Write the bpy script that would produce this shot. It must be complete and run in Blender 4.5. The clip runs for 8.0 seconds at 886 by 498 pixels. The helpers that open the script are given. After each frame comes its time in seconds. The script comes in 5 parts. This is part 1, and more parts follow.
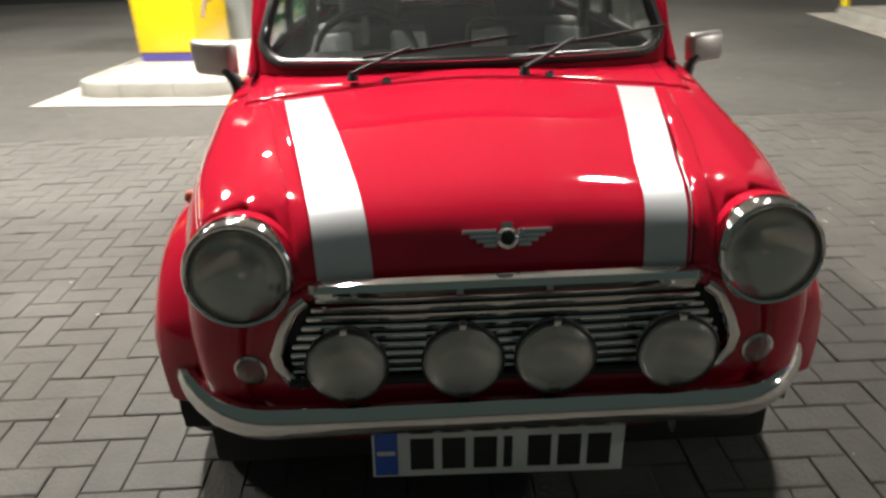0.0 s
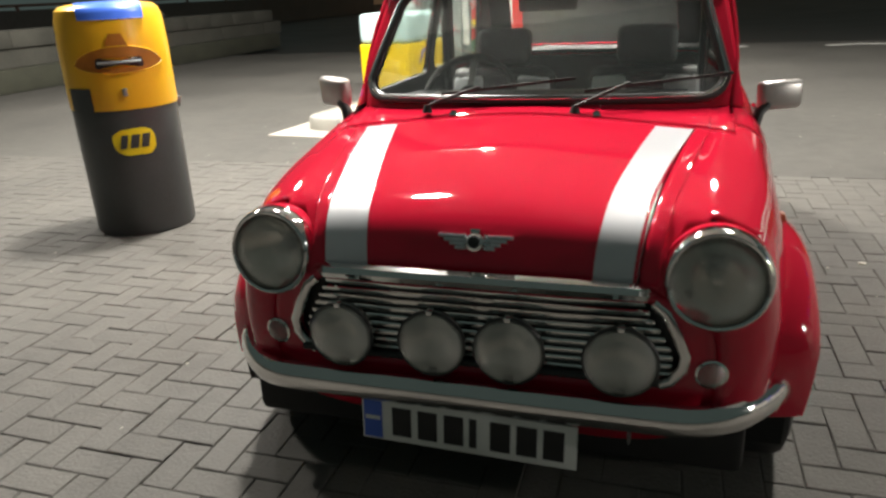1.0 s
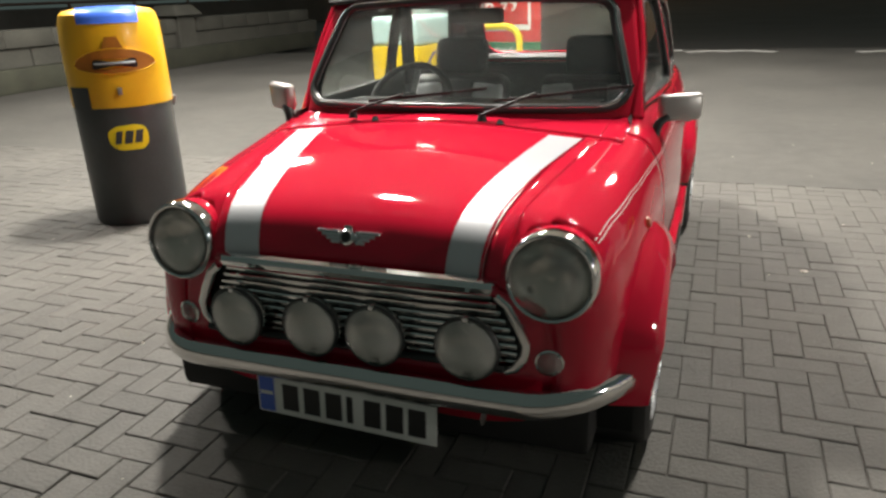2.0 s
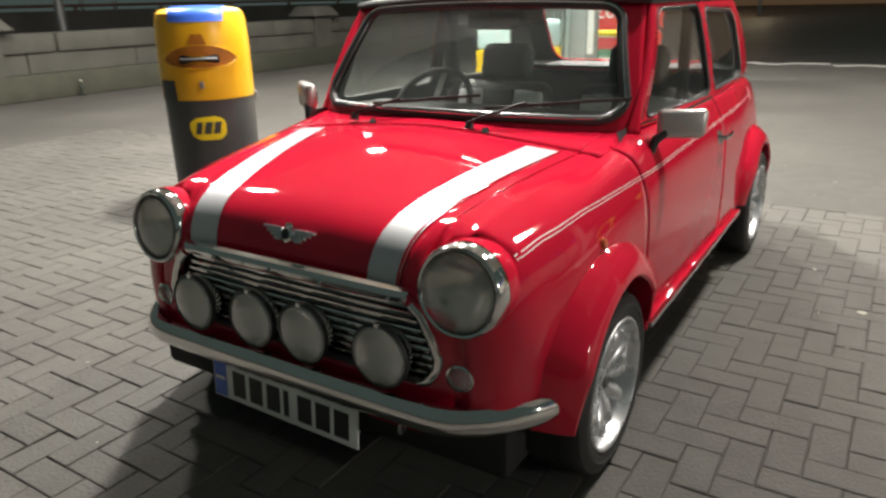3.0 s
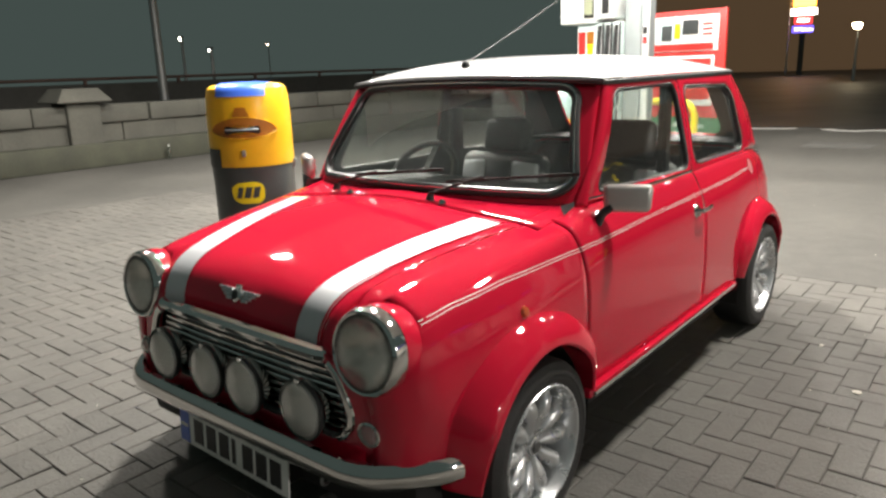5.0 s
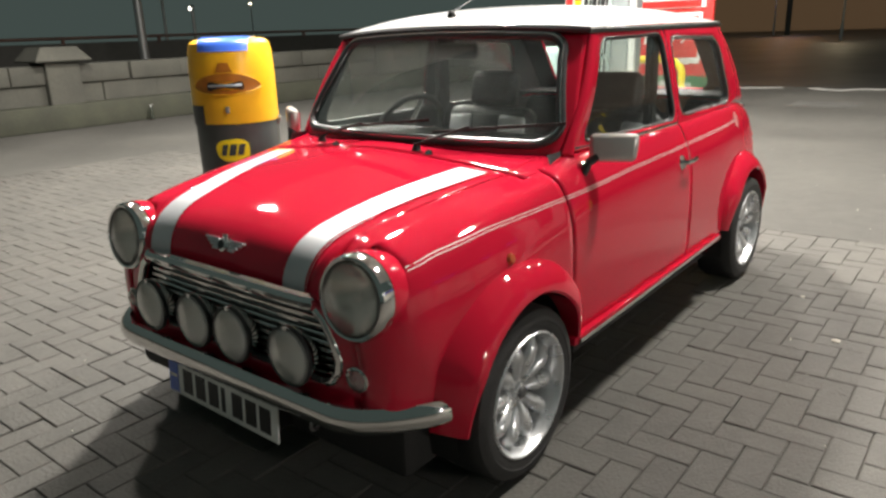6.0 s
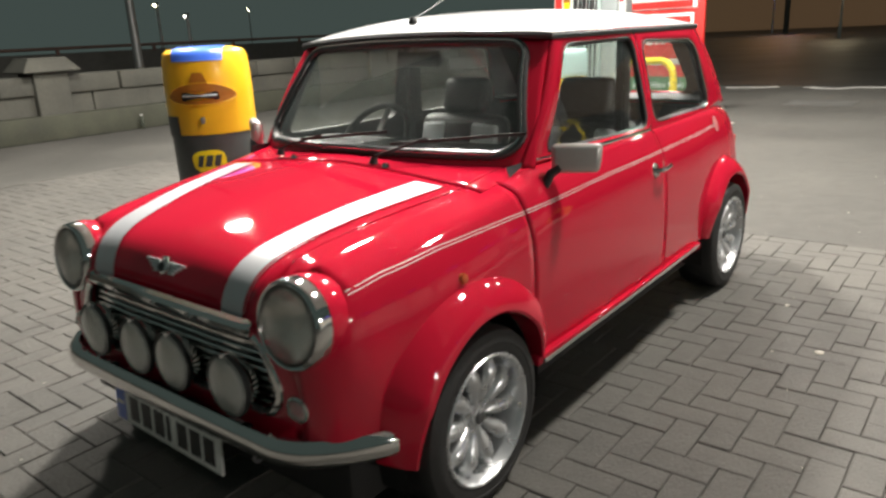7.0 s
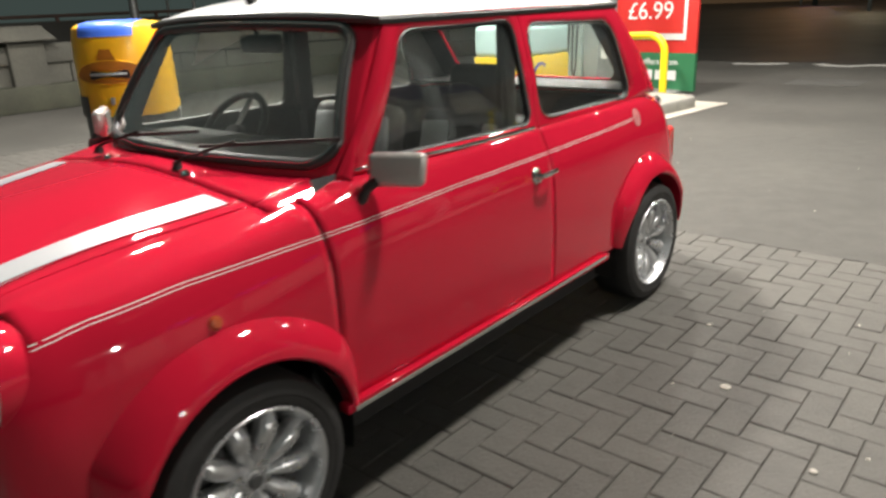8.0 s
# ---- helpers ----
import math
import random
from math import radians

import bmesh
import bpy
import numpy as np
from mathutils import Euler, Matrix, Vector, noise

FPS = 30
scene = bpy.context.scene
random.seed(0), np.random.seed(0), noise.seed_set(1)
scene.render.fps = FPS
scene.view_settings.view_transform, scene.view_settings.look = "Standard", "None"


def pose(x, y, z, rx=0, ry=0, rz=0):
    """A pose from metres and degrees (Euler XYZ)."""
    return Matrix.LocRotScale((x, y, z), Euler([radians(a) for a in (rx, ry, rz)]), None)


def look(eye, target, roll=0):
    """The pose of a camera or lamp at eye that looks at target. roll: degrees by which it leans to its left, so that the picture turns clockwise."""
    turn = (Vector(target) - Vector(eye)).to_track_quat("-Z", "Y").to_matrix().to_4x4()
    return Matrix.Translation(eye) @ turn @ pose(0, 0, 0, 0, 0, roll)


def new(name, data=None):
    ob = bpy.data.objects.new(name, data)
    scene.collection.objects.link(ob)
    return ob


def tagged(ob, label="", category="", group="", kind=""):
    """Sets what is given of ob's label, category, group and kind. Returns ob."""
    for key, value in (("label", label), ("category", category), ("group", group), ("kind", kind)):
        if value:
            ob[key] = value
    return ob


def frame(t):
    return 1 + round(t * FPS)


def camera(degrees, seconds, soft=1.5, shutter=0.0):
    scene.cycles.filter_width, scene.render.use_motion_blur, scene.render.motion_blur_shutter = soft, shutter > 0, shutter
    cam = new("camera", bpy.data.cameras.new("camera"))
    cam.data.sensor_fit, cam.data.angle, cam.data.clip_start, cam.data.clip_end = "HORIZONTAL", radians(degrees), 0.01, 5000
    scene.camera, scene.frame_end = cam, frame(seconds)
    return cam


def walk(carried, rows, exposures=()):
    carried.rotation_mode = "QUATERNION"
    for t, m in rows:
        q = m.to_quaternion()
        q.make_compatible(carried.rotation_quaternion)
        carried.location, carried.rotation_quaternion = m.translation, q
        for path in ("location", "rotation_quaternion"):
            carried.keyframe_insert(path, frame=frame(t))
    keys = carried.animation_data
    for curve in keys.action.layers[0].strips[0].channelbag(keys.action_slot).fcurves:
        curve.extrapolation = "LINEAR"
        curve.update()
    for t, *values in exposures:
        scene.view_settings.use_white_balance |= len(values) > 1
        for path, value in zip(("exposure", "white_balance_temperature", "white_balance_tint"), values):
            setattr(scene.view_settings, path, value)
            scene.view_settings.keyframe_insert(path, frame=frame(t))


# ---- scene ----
cam = camera(63.7, 8.0, soft=2.6, shutter=0.45)
PATH = [
    (0, (-0.137, -1.666, 1.238), (-0.083, 0.151, 0.405), -1.7),
    (0.5, (0.157, -1.741, 1.24), (-0.178, 0.078, 0.478), -0.6),
    (1, (0.41, -1.873, 1.221), (-0.169, -0.085, 0.538), -2.8),
    (1.5, (0.635, -1.953, 1.259), (0.012, -0.178, 0.581), -3.3),
    (3, (1.271, -1.667, 1.241), (0.249, -0.079, 0.582), -1.5),
    (3.5, (1.496, -1.588, 1.247), (0.298, -0.114, 0.621), -2.1),
    (4, (1.642, -1.543, 1.273), (0.414, -0.072, 0.7), -0.8),
    (4.5, (1.669, -1.528, 1.291), (0.417, -0.043, 0.815), -1.9),
    (6, (1.68, -1.544, 1.243), (0.485, -0.052, 0.655), -2.0),
    (6.5, (1.699, -1.527, 1.239), (0.509, -0.053, 0.598), -2.2),
    (7, (1.726, -1.38, 1.25), (0.524, 0.109, 0.671), -2.9),
    (7.5, (1.749, -1.066, 1.258), (0.587, 0.405, 0.559), -2.0),
    (8, (1.941, -0.741, 1.263), (0.706, 0.69, 0.61), -2.5),
]
walk(cam, [(t, look(eye, target, roll)) for t, eye, target, roll in PATH], exposures=[(0, 0.0), (1.5, 0.14), (3, 0.2), (4, 0.34), (4.5, 0.36), (6, 0.26), (7, 0.2), (8, 0.05)])

# ---- world, lamps ----
world = bpy.data.worlds.new("night")
scene.world = world
world.use_nodes = True
world.node_tree.nodes["Background"].inputs[0].default_value = (0.41, 0.55, 0.50, 1)
world.node_tree.nodes["Background"].inputs[1].default_value = 0.105
scene.view_settings.exposure = 0.0

LAMPS = [(-1.85, 2.4, 560), (1.75, 2.5, 290), (1.75, 6.3, 160), (-1.85, 6.2, 330), (1.75, 9.9, 80), (-1.85, 9.8, 120), (-5.5, 2.4, 300), (-5.5, 6.2, 260)]
CANOPY_Z = 4.7
for lx, ly, watts in LAMPS:
    ld = bpy.data.lights.new("canopy_light", "AREA")
    ld.shape, ld.size, ld.energy, ld.color = "DISK", 0.46, watts, (1.0, 0.95, 0.88)
    new("canopy_light", ld).matrix_world = Matrix.Translation((lx, ly, CANOPY_Z - 0.05))

# added fill light at the shop's wall, brightens the car's side and front
fd = bpy.data.lights.new("shop_floodlight", "AREA")
fd.shape, fd.size, fd.energy, fd.color = "DISK", 0.30, 190, (1.0, 0.95, 0.88)
new("shop_floodlight", fd).matrix_world = look((11.18, -0.6, 3.3), (0.6, 0.2, 0.5))


# ---- materials ----
def mat(name, col, rough=0.5, metal=0.0, coat=0.0, trans=0.0, emit=0.0, var=0.0, vscale=4.0, bump=0.0, bscale=40.0, col2=None, rnd=0.0, spec=None, alpha=None):
    """Principled material: two scales of noise in colour and roughness, fine bump, optional piece-to-piece variation."""
    m = bpy.data.materials.new(name)
    m.use_nodes = True
    nt = m.node_tree
    b = nt.nodes["Principled BSDF"]
    b.inputs["Base Color"].default_value = (*col, 1)
    b.inputs["Roughness"].default_value = rough
    b.inputs["Metallic"].default_value = metal
    b.inputs["Coat Weight"].default_value = coat
    b.inputs["Coat Roughness"].default_value = 0.04
    b.inputs["Transmission Weight"].default_value = trans
    if spec is not None:
        b.inputs["Specular IOR Level"].default_value = spec
    if emit:
        b.inputs["Emission Color"].default_value = (*col, 1)
        b.inputs["Emission Strength"].default_value = emit
    tc = nt.nodes.new("ShaderNodeTexCoord")
    if var or rnd:
        n1 = nt.nodes.new("ShaderNodeTexNoise")
        n1.inputs["Scale"].default_value, n1.inputs["Detail"].default_value = vscale, 6
        n2 = nt.nodes.new("ShaderNodeTexNoise")
        n2.inputs["Scale"].default_value, n2.inputs["Detail"].default_value = vscale * 12, 4
        geo = nt.nodes.new("ShaderNodeNewGeometry")
        for n in (n1, n2):
            nt.links.new(geo.outputs["Position"], n.inputs["Vector"])
        add = nt.nodes.new("ShaderNodeMath")
        add.operation = "MULTIPLY_ADD"
        nt.links.new(n2.outputs["Fac"], add.inputs[0])
        add.inputs[1].default_value = 0.45
        nt.links.new(n1.outputs["Fac"], add.inputs[2])
        last = add.outputs[0]
        if rnd:
            isl = nt.nodes.new("ShaderNodeObjectInfo")
            a1 = nt.nodes.new("ShaderNodeMath")
            a1.operation = "ADD"
            nt.links.new(isl.outputs["Random"], a1.inputs[0])
            nt.links.new(geo.outputs["Random Per Island"], a1.inputs[1])
            a2 = nt.nodes.new("ShaderNodeMath")
            a2.operation = "FRACT"
            nt.links.new(a1.outputs[0], a2.inputs[0])
            a3 = nt.nodes.new("ShaderNodeMath")
            a3.operation = "MULTIPLY_ADD"
            nt.links.new(a2.outputs[0], a3.inputs[0])
            a3.inputs[1].default_value = rnd
            nt.links.new(last, a3.inputs[2])
            last = a3.outputs[0]
        ramp = nt.nodes.new("ShaderNodeMapRange")
        nt.links.new(last, ramp.inputs["Value"])
        ramp.inputs["From Min"].default_value, ramp.inputs["From Max"].default_value = 0.45, 1.0 + rnd
        mix = nt.nodes.new("ShaderNodeMix")
        mix.data_type = "RGBA"
        c2 = col2 or tuple(max(0, c * (1 - var)) for c in col)
        mix.inputs["A"].default_value, mix.inputs["B"].default_value = (*c2, 1), (*col, 1)
        nt.links.new(ramp.outputs["Result"], mix.inputs["Factor"])
        nt.links.new(mix.outputs["Result"], b.inputs["Base Color"])
        rr = nt.nodes.new("ShaderNodeMapRange")
        nt.links.new(n1.outputs["Fac"], rr.inputs["Value"])
        rr.inputs["To Min"].default_value, rr.inputs["To Max"].default_value = rough * 0.8, min(1, rough * 1.2)
        nt.links.new(rr.outputs["Result"], b.inputs["Roughness"])
    if bump:
        nb = nt.nodes.new("ShaderNodeTexNoise")
        nb.inputs["Scale"].default_value, nb.inputs["Detail"].default_value = bscale, 5
        g2 = nt.nodes.new("ShaderNodeNewGeometry")
        nt.links.new(g2.outputs["Position"], nb.inputs["Vector"])
        bp = nt.nodes.new("ShaderNodeBump")
        bp.inputs["Strength"].default_value, bp.inputs["Distance"].default_value = bump, 0.01
        nt.links.new(nb.outputs["Fac"], bp.inputs["Height"])
        nt.links.new(bp.outputs["Normal"], b.inputs["Normal"])
    return m


RED = mat("red_paint", (0.50, 0.009, 0.032), 0.6, coat=1.0, var=0.06, vscale=3, spec=0.0)
WHITE_PAINT = mat("white_roof_paint", (0.8, 0.8, 0.8), 0.3, coat=0.8, var=0.05, vscale=3)
SILVER = mat("silver_stripe", (0.62, 0.63, 0.65), 0.36, metal=0.3, coat=0.8, var=0.05)
CHROME = mat("chrome", (0.78, 0.77, 0.75), 0.06, metal=1.0, var=0.1, vscale=8)
ALLOY = mat("alloy", (0.72, 0.73, 0.74), 0.28, metal=0.75, var=0.12, vscale=14)
MIRROR_SHELL = mat("mirror_shell", (0.55, 0.53, 0.5), 0.3, metal=0.45, coat=0.3, var=0.1)
COVER = mat("cast_cover", (0.09, 0.088, 0.08), 0.85, var=0.3, vscale=3)
ALLOY_DARK = mat("alloy_recess", (0.10, 0.10, 0.10), 0.5, metal=0.4, var=0.3)
RUBBER = mat("tyre_rubber", (0.022, 0.021, 0.02), 0.65, var=0.4, vscale=10, bump=0.2, bscale=120)
SEAL = mat("rubber_seal", (0.05, 0.05, 0.05), 0.32, var=0.2)
BLACK = mat("black_plastic", (0.02, 0.02, 0.02), 0.45, var=0.3)
UNDER = mat("underbody", (0.012, 0.011, 0.01), 0.8, var=0.3)
TRIM = mat("interior_vinyl", (0.03, 0.03, 0.031), 0.55, var=0.3, bump=0.15, bscale=200)
SEAT_GREY = mat("seat_grey_leather", (0.42, 0.44, 0.45), 0.5, var=0.2, bump=0.15, bscale=150)
GLASS = mat("window_glass", (0.86, 0.9, 0.87), 0.0, trans=0.992)
# small diffuse share stands in for the veil of reflections on the screen
SCREEN_GLASS = mat("veiled_screen_glass", (0.80, 0.83, 0.80), 0.0, trans=0.978)
LENS = mat("lamp_lens", (0.92, 0.90, 0.86), 0.09, trans=0.88, bump=0.3, bscale=60)
MIRROR = mat("mirror", (0.85, 0.86, 0.86), 0.02, metal=1.0)
FROST = mat("spot_lens", (0.88, 0.87, 0.83), 0.2, trans=0.80, coat=0.8, bump=0.25, bscale=90, var=0.1)
REFLECTOR = mat("reflector", (0.88, 0.86, 0.82), 0.16, metal=1.0, var=0.15, vscale=20)
AMBER = mat("amber_lens", (0.42, 0.075, 0.02), 0.3, coat=0.5)
PLATE_W = mat("plate_white", (0.78, 0.78, 0.74), 0.4, var=0.08, vscale=15)
DECAL = mat("faded_decal", (0.62, 0.30, 0.30), 0.4, var=0.2, vscale=30)
INK = mat("black_ink", (0.015, 0.015, 0.015), 0.5)
BLUE = mat("blue_plastic", (0.05, 0.14, 0.62), 0.3, var=0.1)
BIN_Y = mat("bin_yellow", (0.83, 0.46, 0.012), 0.35, var=0.12, vscale=5, coat=0.2)
BIN_D = mat("bin_dark", (0.055, 0.062, 0.062), 0.45, var=0.3, vscale=6, bump=0.1)
# dark orange: painted shade of the mouth; also stub plate and advert patch
BIN_O = mat("bin_mouth", (0.42, 0.15, 0.008), 0.5, var=0.4, vscale=12)
YELLOW = mat("sign_yellow", (0.86, 0.66, 0.01), 0.4, var=0.08, vscale=4)
PUMP_Y = mat("pump_yellow", (0.85, 0.58, 0.008), 0.35, var=0.08, vscale=3, coat=0.3)
PUMP_C = mat("pump_pale_blue", (0.55, 0.74, 0.74), 0.35, var=0.08, vscale=3, coat=0.3)
PURPLE = mat("purple_band", (0.10, 0.08, 0.33), 0.45, var=0.2)
PUMP_W = mat("pump_white", (0.78, 0.79, 0.78), 0.35, var=0.08, vscale=4)
PUMP_PALE = mat("pump_pale_grey", (0.50, 0.60, 0.58), 0.4, var=0.1, vscale=4)
PUMP_G = mat("pump_grey", (0.30, 0.33, 0.33), 0.4, var=0.15, vscale=4)
SCREEN = mat("pump_screen", (0.35, 0.37, 0.25), 0.15, var=0.2)
POSTER_R = mat("poster_red", (0.55, 0.03, 0.025), 0.4, var=0.1)
POSTER_G = mat("poster_green", (0.03, 0.16, 0.07), 0.4, var=0.15)
POSTER_W = mat("poster_white", (0.75, 0.76, 0.74), 0.4, var=0.08)
CONCRETE = mat("island_concrete", (0.46, 0.43, 0.37), 0.85, var=0.35, vscale=2.5, bump=0.4, bscale=60)
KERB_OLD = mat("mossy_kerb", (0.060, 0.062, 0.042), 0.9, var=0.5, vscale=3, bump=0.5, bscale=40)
KERB = mat("kerb_concrete", (0.36, 0.35, 0.31), 0.85, var=0.35, vscale=4, bump=0.4, bscale=60)
BLOCK = mat("paving_block", (0.104, 0.098, 0.086), 0.75, var=0.5, vscale=0.9, bump=0.45, bscale=90, rnd=0.10)
JOINT = mat("joint_sand", (0.080, 0.074, 0.063), 0.95, var=0.4, vscale=3)
APRON = mat("forecourt_surface", (0.084, 0.080, 0.070), 0.85, var=0.5, vscale=0.6, bump=0.4, bscale=60)
ASPHALT = mat("asphalt", (0.032, 0.030, 0.027), 0.58, var=0.4, vscale=0.5, bump=0.12, bscale=30)
ROADPAINT = mat("road_paint", (0.65, 0.64, 0.6), 0.7, var=0.4, vscale=3)
STONE = mat("wall_stone", (0.085, 0.083, 0.068), 0.9, var=0.45, vscale=2, bump=0.6, bscale=25)
RAIL = mat("rusty_rail", (0.16, 0.09, 0.07), 0.6, var=0.4, vscale=2)
DARKWALL = mat("far_wall", (0.10, 0.095, 0.085), 0.9, var=0.4, vscale=0.5)
CANOPY = mat("canopy_panel", (0.7, 0.7, 0.68), 0.6, var=0.1)
STEEL = mat("galvanised", (0.35, 0.35, 0.34), 0.45, metal=0.6, var=0.2)


def glow(name, col, e):
    return mat(name, col, 0.5, emit=e)


GLOW_AMBER, GLOW_WHITE = glow("glow_amber", (1.0, 0.42, 0.04), 9), glow("glow_white", (1.0, 0.95, 0.85), 7)
GLOW_RED, GLOW_BLUE = glow("glow_red", (0.8, 0.04, 0.04), 2.5), glow("glow_blue", (0.12, 0.08, 0.75), 2.5)
SHOP_LIGHT = glow("shop_window_light", (1.0, 0.93, 0.8), 0.13)
# emission that paints the distant sodium haze on the backdrop
GLOW_FAR = glow("backdrop_haze_glow", (0.055, 0.034, 0.018), 1.0)
GLOW_LAMP = glow("glow_lamp", (1.0, 0.85, 0.55), 60)


# ---- mesh helpers ----
def part(name, bm, material, parent=None, label="", smooth=35, fix=True):
    """One bmesh (or mesh) as one object."""
    if isinstance(bm, bmesh.types.BMesh):
        if fix:
            bmesh.ops.recalc_face_normals(bm, faces=bm.faces[:])
        me = bpy.data.meshes.new(name)
        bm.to_mesh(me)
        bm.free()
        me.materials.append(material)
        if smooth:
            me.polygons.foreach_set("use_smooth", [True] * len(me.polygons))
            me.set_sharp_from_angle(angle=radians(smooth))
    else:
        me = bm
    ob = new(name, me)
    ob.parent = parent
    if label:
        ob["label"] = label
    return ob


def empty(name, m, label, category, group="", kind=""):
    ob = new(name)
    ob.matrix_world = m
    return tagged(ob, label, category, group, kind)


def solid(ob, t, offset=-1.0, edge=True):
    md = ob.modifiers.new("thickness", "SOLIDIFY")
    md.thickness, md.offset, md.use_rim = t, offset, edge
    return ob


def box(x0, y0, z0, x1, y1, z1, bevel=0.0, bm=None, seg=2):
    own = bmesh.new()
    bmesh.ops.create_cube(own, size=1.0, matrix=Matrix.Translation(((x0 + x1) / 2, (y0 + y1) / 2, (z0 + z1) / 2)) @ Matrix.Diagonal((x1 - x0, y1 - y0, z1 - z0, 1)))
    if bevel:
        bmesh.ops.bevel(own, geom=own.edges[:], offset=bevel, segments=seg, affect="EDGES", profile=0.5)
    return join(bm, own)


def join(bm, own):
    """Adds the mesh own to bm (or hands it back where there is no bm)."""
    if bm is None:
        return own
    me = bpy.data.meshes.new("tmp")
    own.to_mesh(me)
    own.free()
    bm.from_mesh(me)
    bpy.data.meshes.remove(me)
    return bm


def moved(bm, m):
    bmesh.ops.transform(bm, matrix=m, verts=bm.verts[:])
    return bm


def lathe(profile, n=32, m=None, close=False):
    """Turns (radius, height) pairs about the z axis."""
    bm = bmesh.new()
    rings = []
    for r, z in profile:
        if r < 1e-6:
            rings.append([bm.verts.new((0, 0, z))])
        else:
            rings.append([bm.verts.new((r * math.cos(2 * math.pi * k / n), r * math.sin(2 * math.pi * k / n), z)) for k in range(n)])
    pairs = list(zip(rings, rings[1:])) + ([(rings[-1], rings[0])] if close else [])
    for a, b in pairs:
        for k in range(n):
            f = [a[k % len(a)], a[(k + 1) % len(a)], b[(k + 1) % len(b)], b[k % len(b)]]
            f = list(dict.fromkeys(f))
            if len(f) > 2:
                bm.faces.new(f)
    return moved(bm, m) if m else bm


def sweep(points, section, closed=False, up=(0, 0, 1), bm=None, cap=True, scales=None):
    """Sweeps a closed 2D section (side, up) along points."""
    own = bmesh.new()
    pts = [Vector(p) for p in points]
    n, rings = len(pts), []
    for i, p in enumerate(pts):
        a = pts[(i - 1) % n] if closed or i > 0 else p
        b = pts[(i + 1) % n] if closed or i < n - 1 else p
        d = (b - a).normalized()
        u0 = Vector(up[i]) if isinstance(up, list) else Vector(up)
        s = d.cross(u0).normalized()
        u = s.cross(d).normalized()
        rings.append([own.verts.new(p + (s * q[0] + u * q[1]) * (scales[i] if scales else 1)) for q in section])
    m = len(section)
    for i in range(n if closed else n - 1):
        a, b = rings[i], rings[(i + 1) % n]
        for k in range(m):
            own.faces.new((a[k], a[(k + 1) % m], b[(k + 1) % m], b[k]))
    if cap and not closed:
        own.faces.new(rings[0])
        own.faces.new(rings[-1][::-1])
    return join(bm, own)


def circle(r, n=10):
    return [(r * math.cos(2 * math.pi * k / n), r * math.sin(2 * math.pi * k / n)) for k in range(n)]


def rounded(w, h, r, n=6):
    """A rounded rectangle about the origin."""
    out = []
    for cx, cy, a0 in ((w / 2 - r, h / 2 - r, 0), (-w / 2 + r, h / 2 - r, 90), (-w / 2 + r, -h / 2 + r, 180), (w / 2 - r, -h / 2 + r, 270)):
        out += [(cx + r * math.cos(radians(a0 + 90 * k / n)), cy + r * math.sin(radians(a0 + 90 * k / n))) for k in range(n + 1)]
    return out


def soften(poly, r, n=5):
    """Rounds the corners of a convex polygon."""
    out, m = [], len(poly)
    for i in range(m):
        p, a, b = Vector(poly[i]), Vector(poly[i - 1]), Vector(poly[(i + 1) % m])
        rr = min(r, (a - p).length * 0.45, (b - p).length * 0.45)
        s, e = p + (a - p).normalized() * rr, p + (b - p).normalized() * rr
        out += [tuple((1 - t) ** 2 * s + 2 * t * (1 - t) * p + t * t * e) for t in (k / n for k in range(n + 1))]
    return out


def ray_poly(poly, c, ang):
    d, best = (math.cos(ang), math.sin(ang)), None
    for i in range(len(poly)):
        (x1, y1), (x2, y2) = poly[i], poly[(i + 1) % len(poly)]
        ex, ey = x2 - x1, y2 - y1
        den = d[0] * ey - d[1] * ex
        if abs(den) < 1e-12:
            continue
        t = ((x1 - c[0]) * ey - (y1 - c[1]) * ex) / den
        s = ((x1 - c[0]) * d[1] - (y1 - c[1]) * d[0]) / den
        if t > 0 and -1e-6 <= s <= 1 + 1e-6 and (best is None or t > best):
            best = t
    return (c[0] + d[0] * best, c[1] + d[1] * best)


def ring(outer, inner, c, to3d, extra=48, steps=2, bm=None):
    """A flat or curved frame between two polygons, mapped to space by to3d."""
    own = bmesh.new()
    angs = sorted({round(math.atan2(p[1] - c[1], p[0] - c[0]), 5) for p in list(outer) + list(inner)} | {round(-math.pi + 2 * math.pi * k / extra, 5) for k in range(extra)})
    rows = []
    for a in angs:
        o, i = ray_poly(outer, c, a), ray_poly(inner, c, a)
        rows.append([own.verts.new(to3d(o[0] + (i[0] - o[0]) * k / steps, o[1] + (i[1] - o[1]) * k / steps)) for k in range(steps + 1)])
    for k in range(len(rows)):
        a, b = rows[k], rows[(k + 1) % len(rows)]
        for q in range(steps):
            own.faces.new((a[q], a[q + 1], b[q + 1], b[q]))
    return join(bm, own)


def filled(poly, c, to3d, steps=5):
    """A pane that fills a polygon, curved by to3d."""
    bm = bmesh.new()
    rows = [[bm.verts.new(to3d(c[0] + (p[0] - c[0]) * k / steps, c[1] + (p[1] - c[1]) * k / steps)) for k in range(1, steps + 1)] for p in poly]
    mid = bm.verts.new(to3d(*c))
    for k in range(len(rows)):
        a, b = rows[k], rows[(k + 1) % len(rows)]
        bm.faces.new((mid, a[0], b[0]))
        for q in range(steps - 1):
            bm.faces.new((a[q], a[q + 1], b[q + 1], b[q]))
    return bm


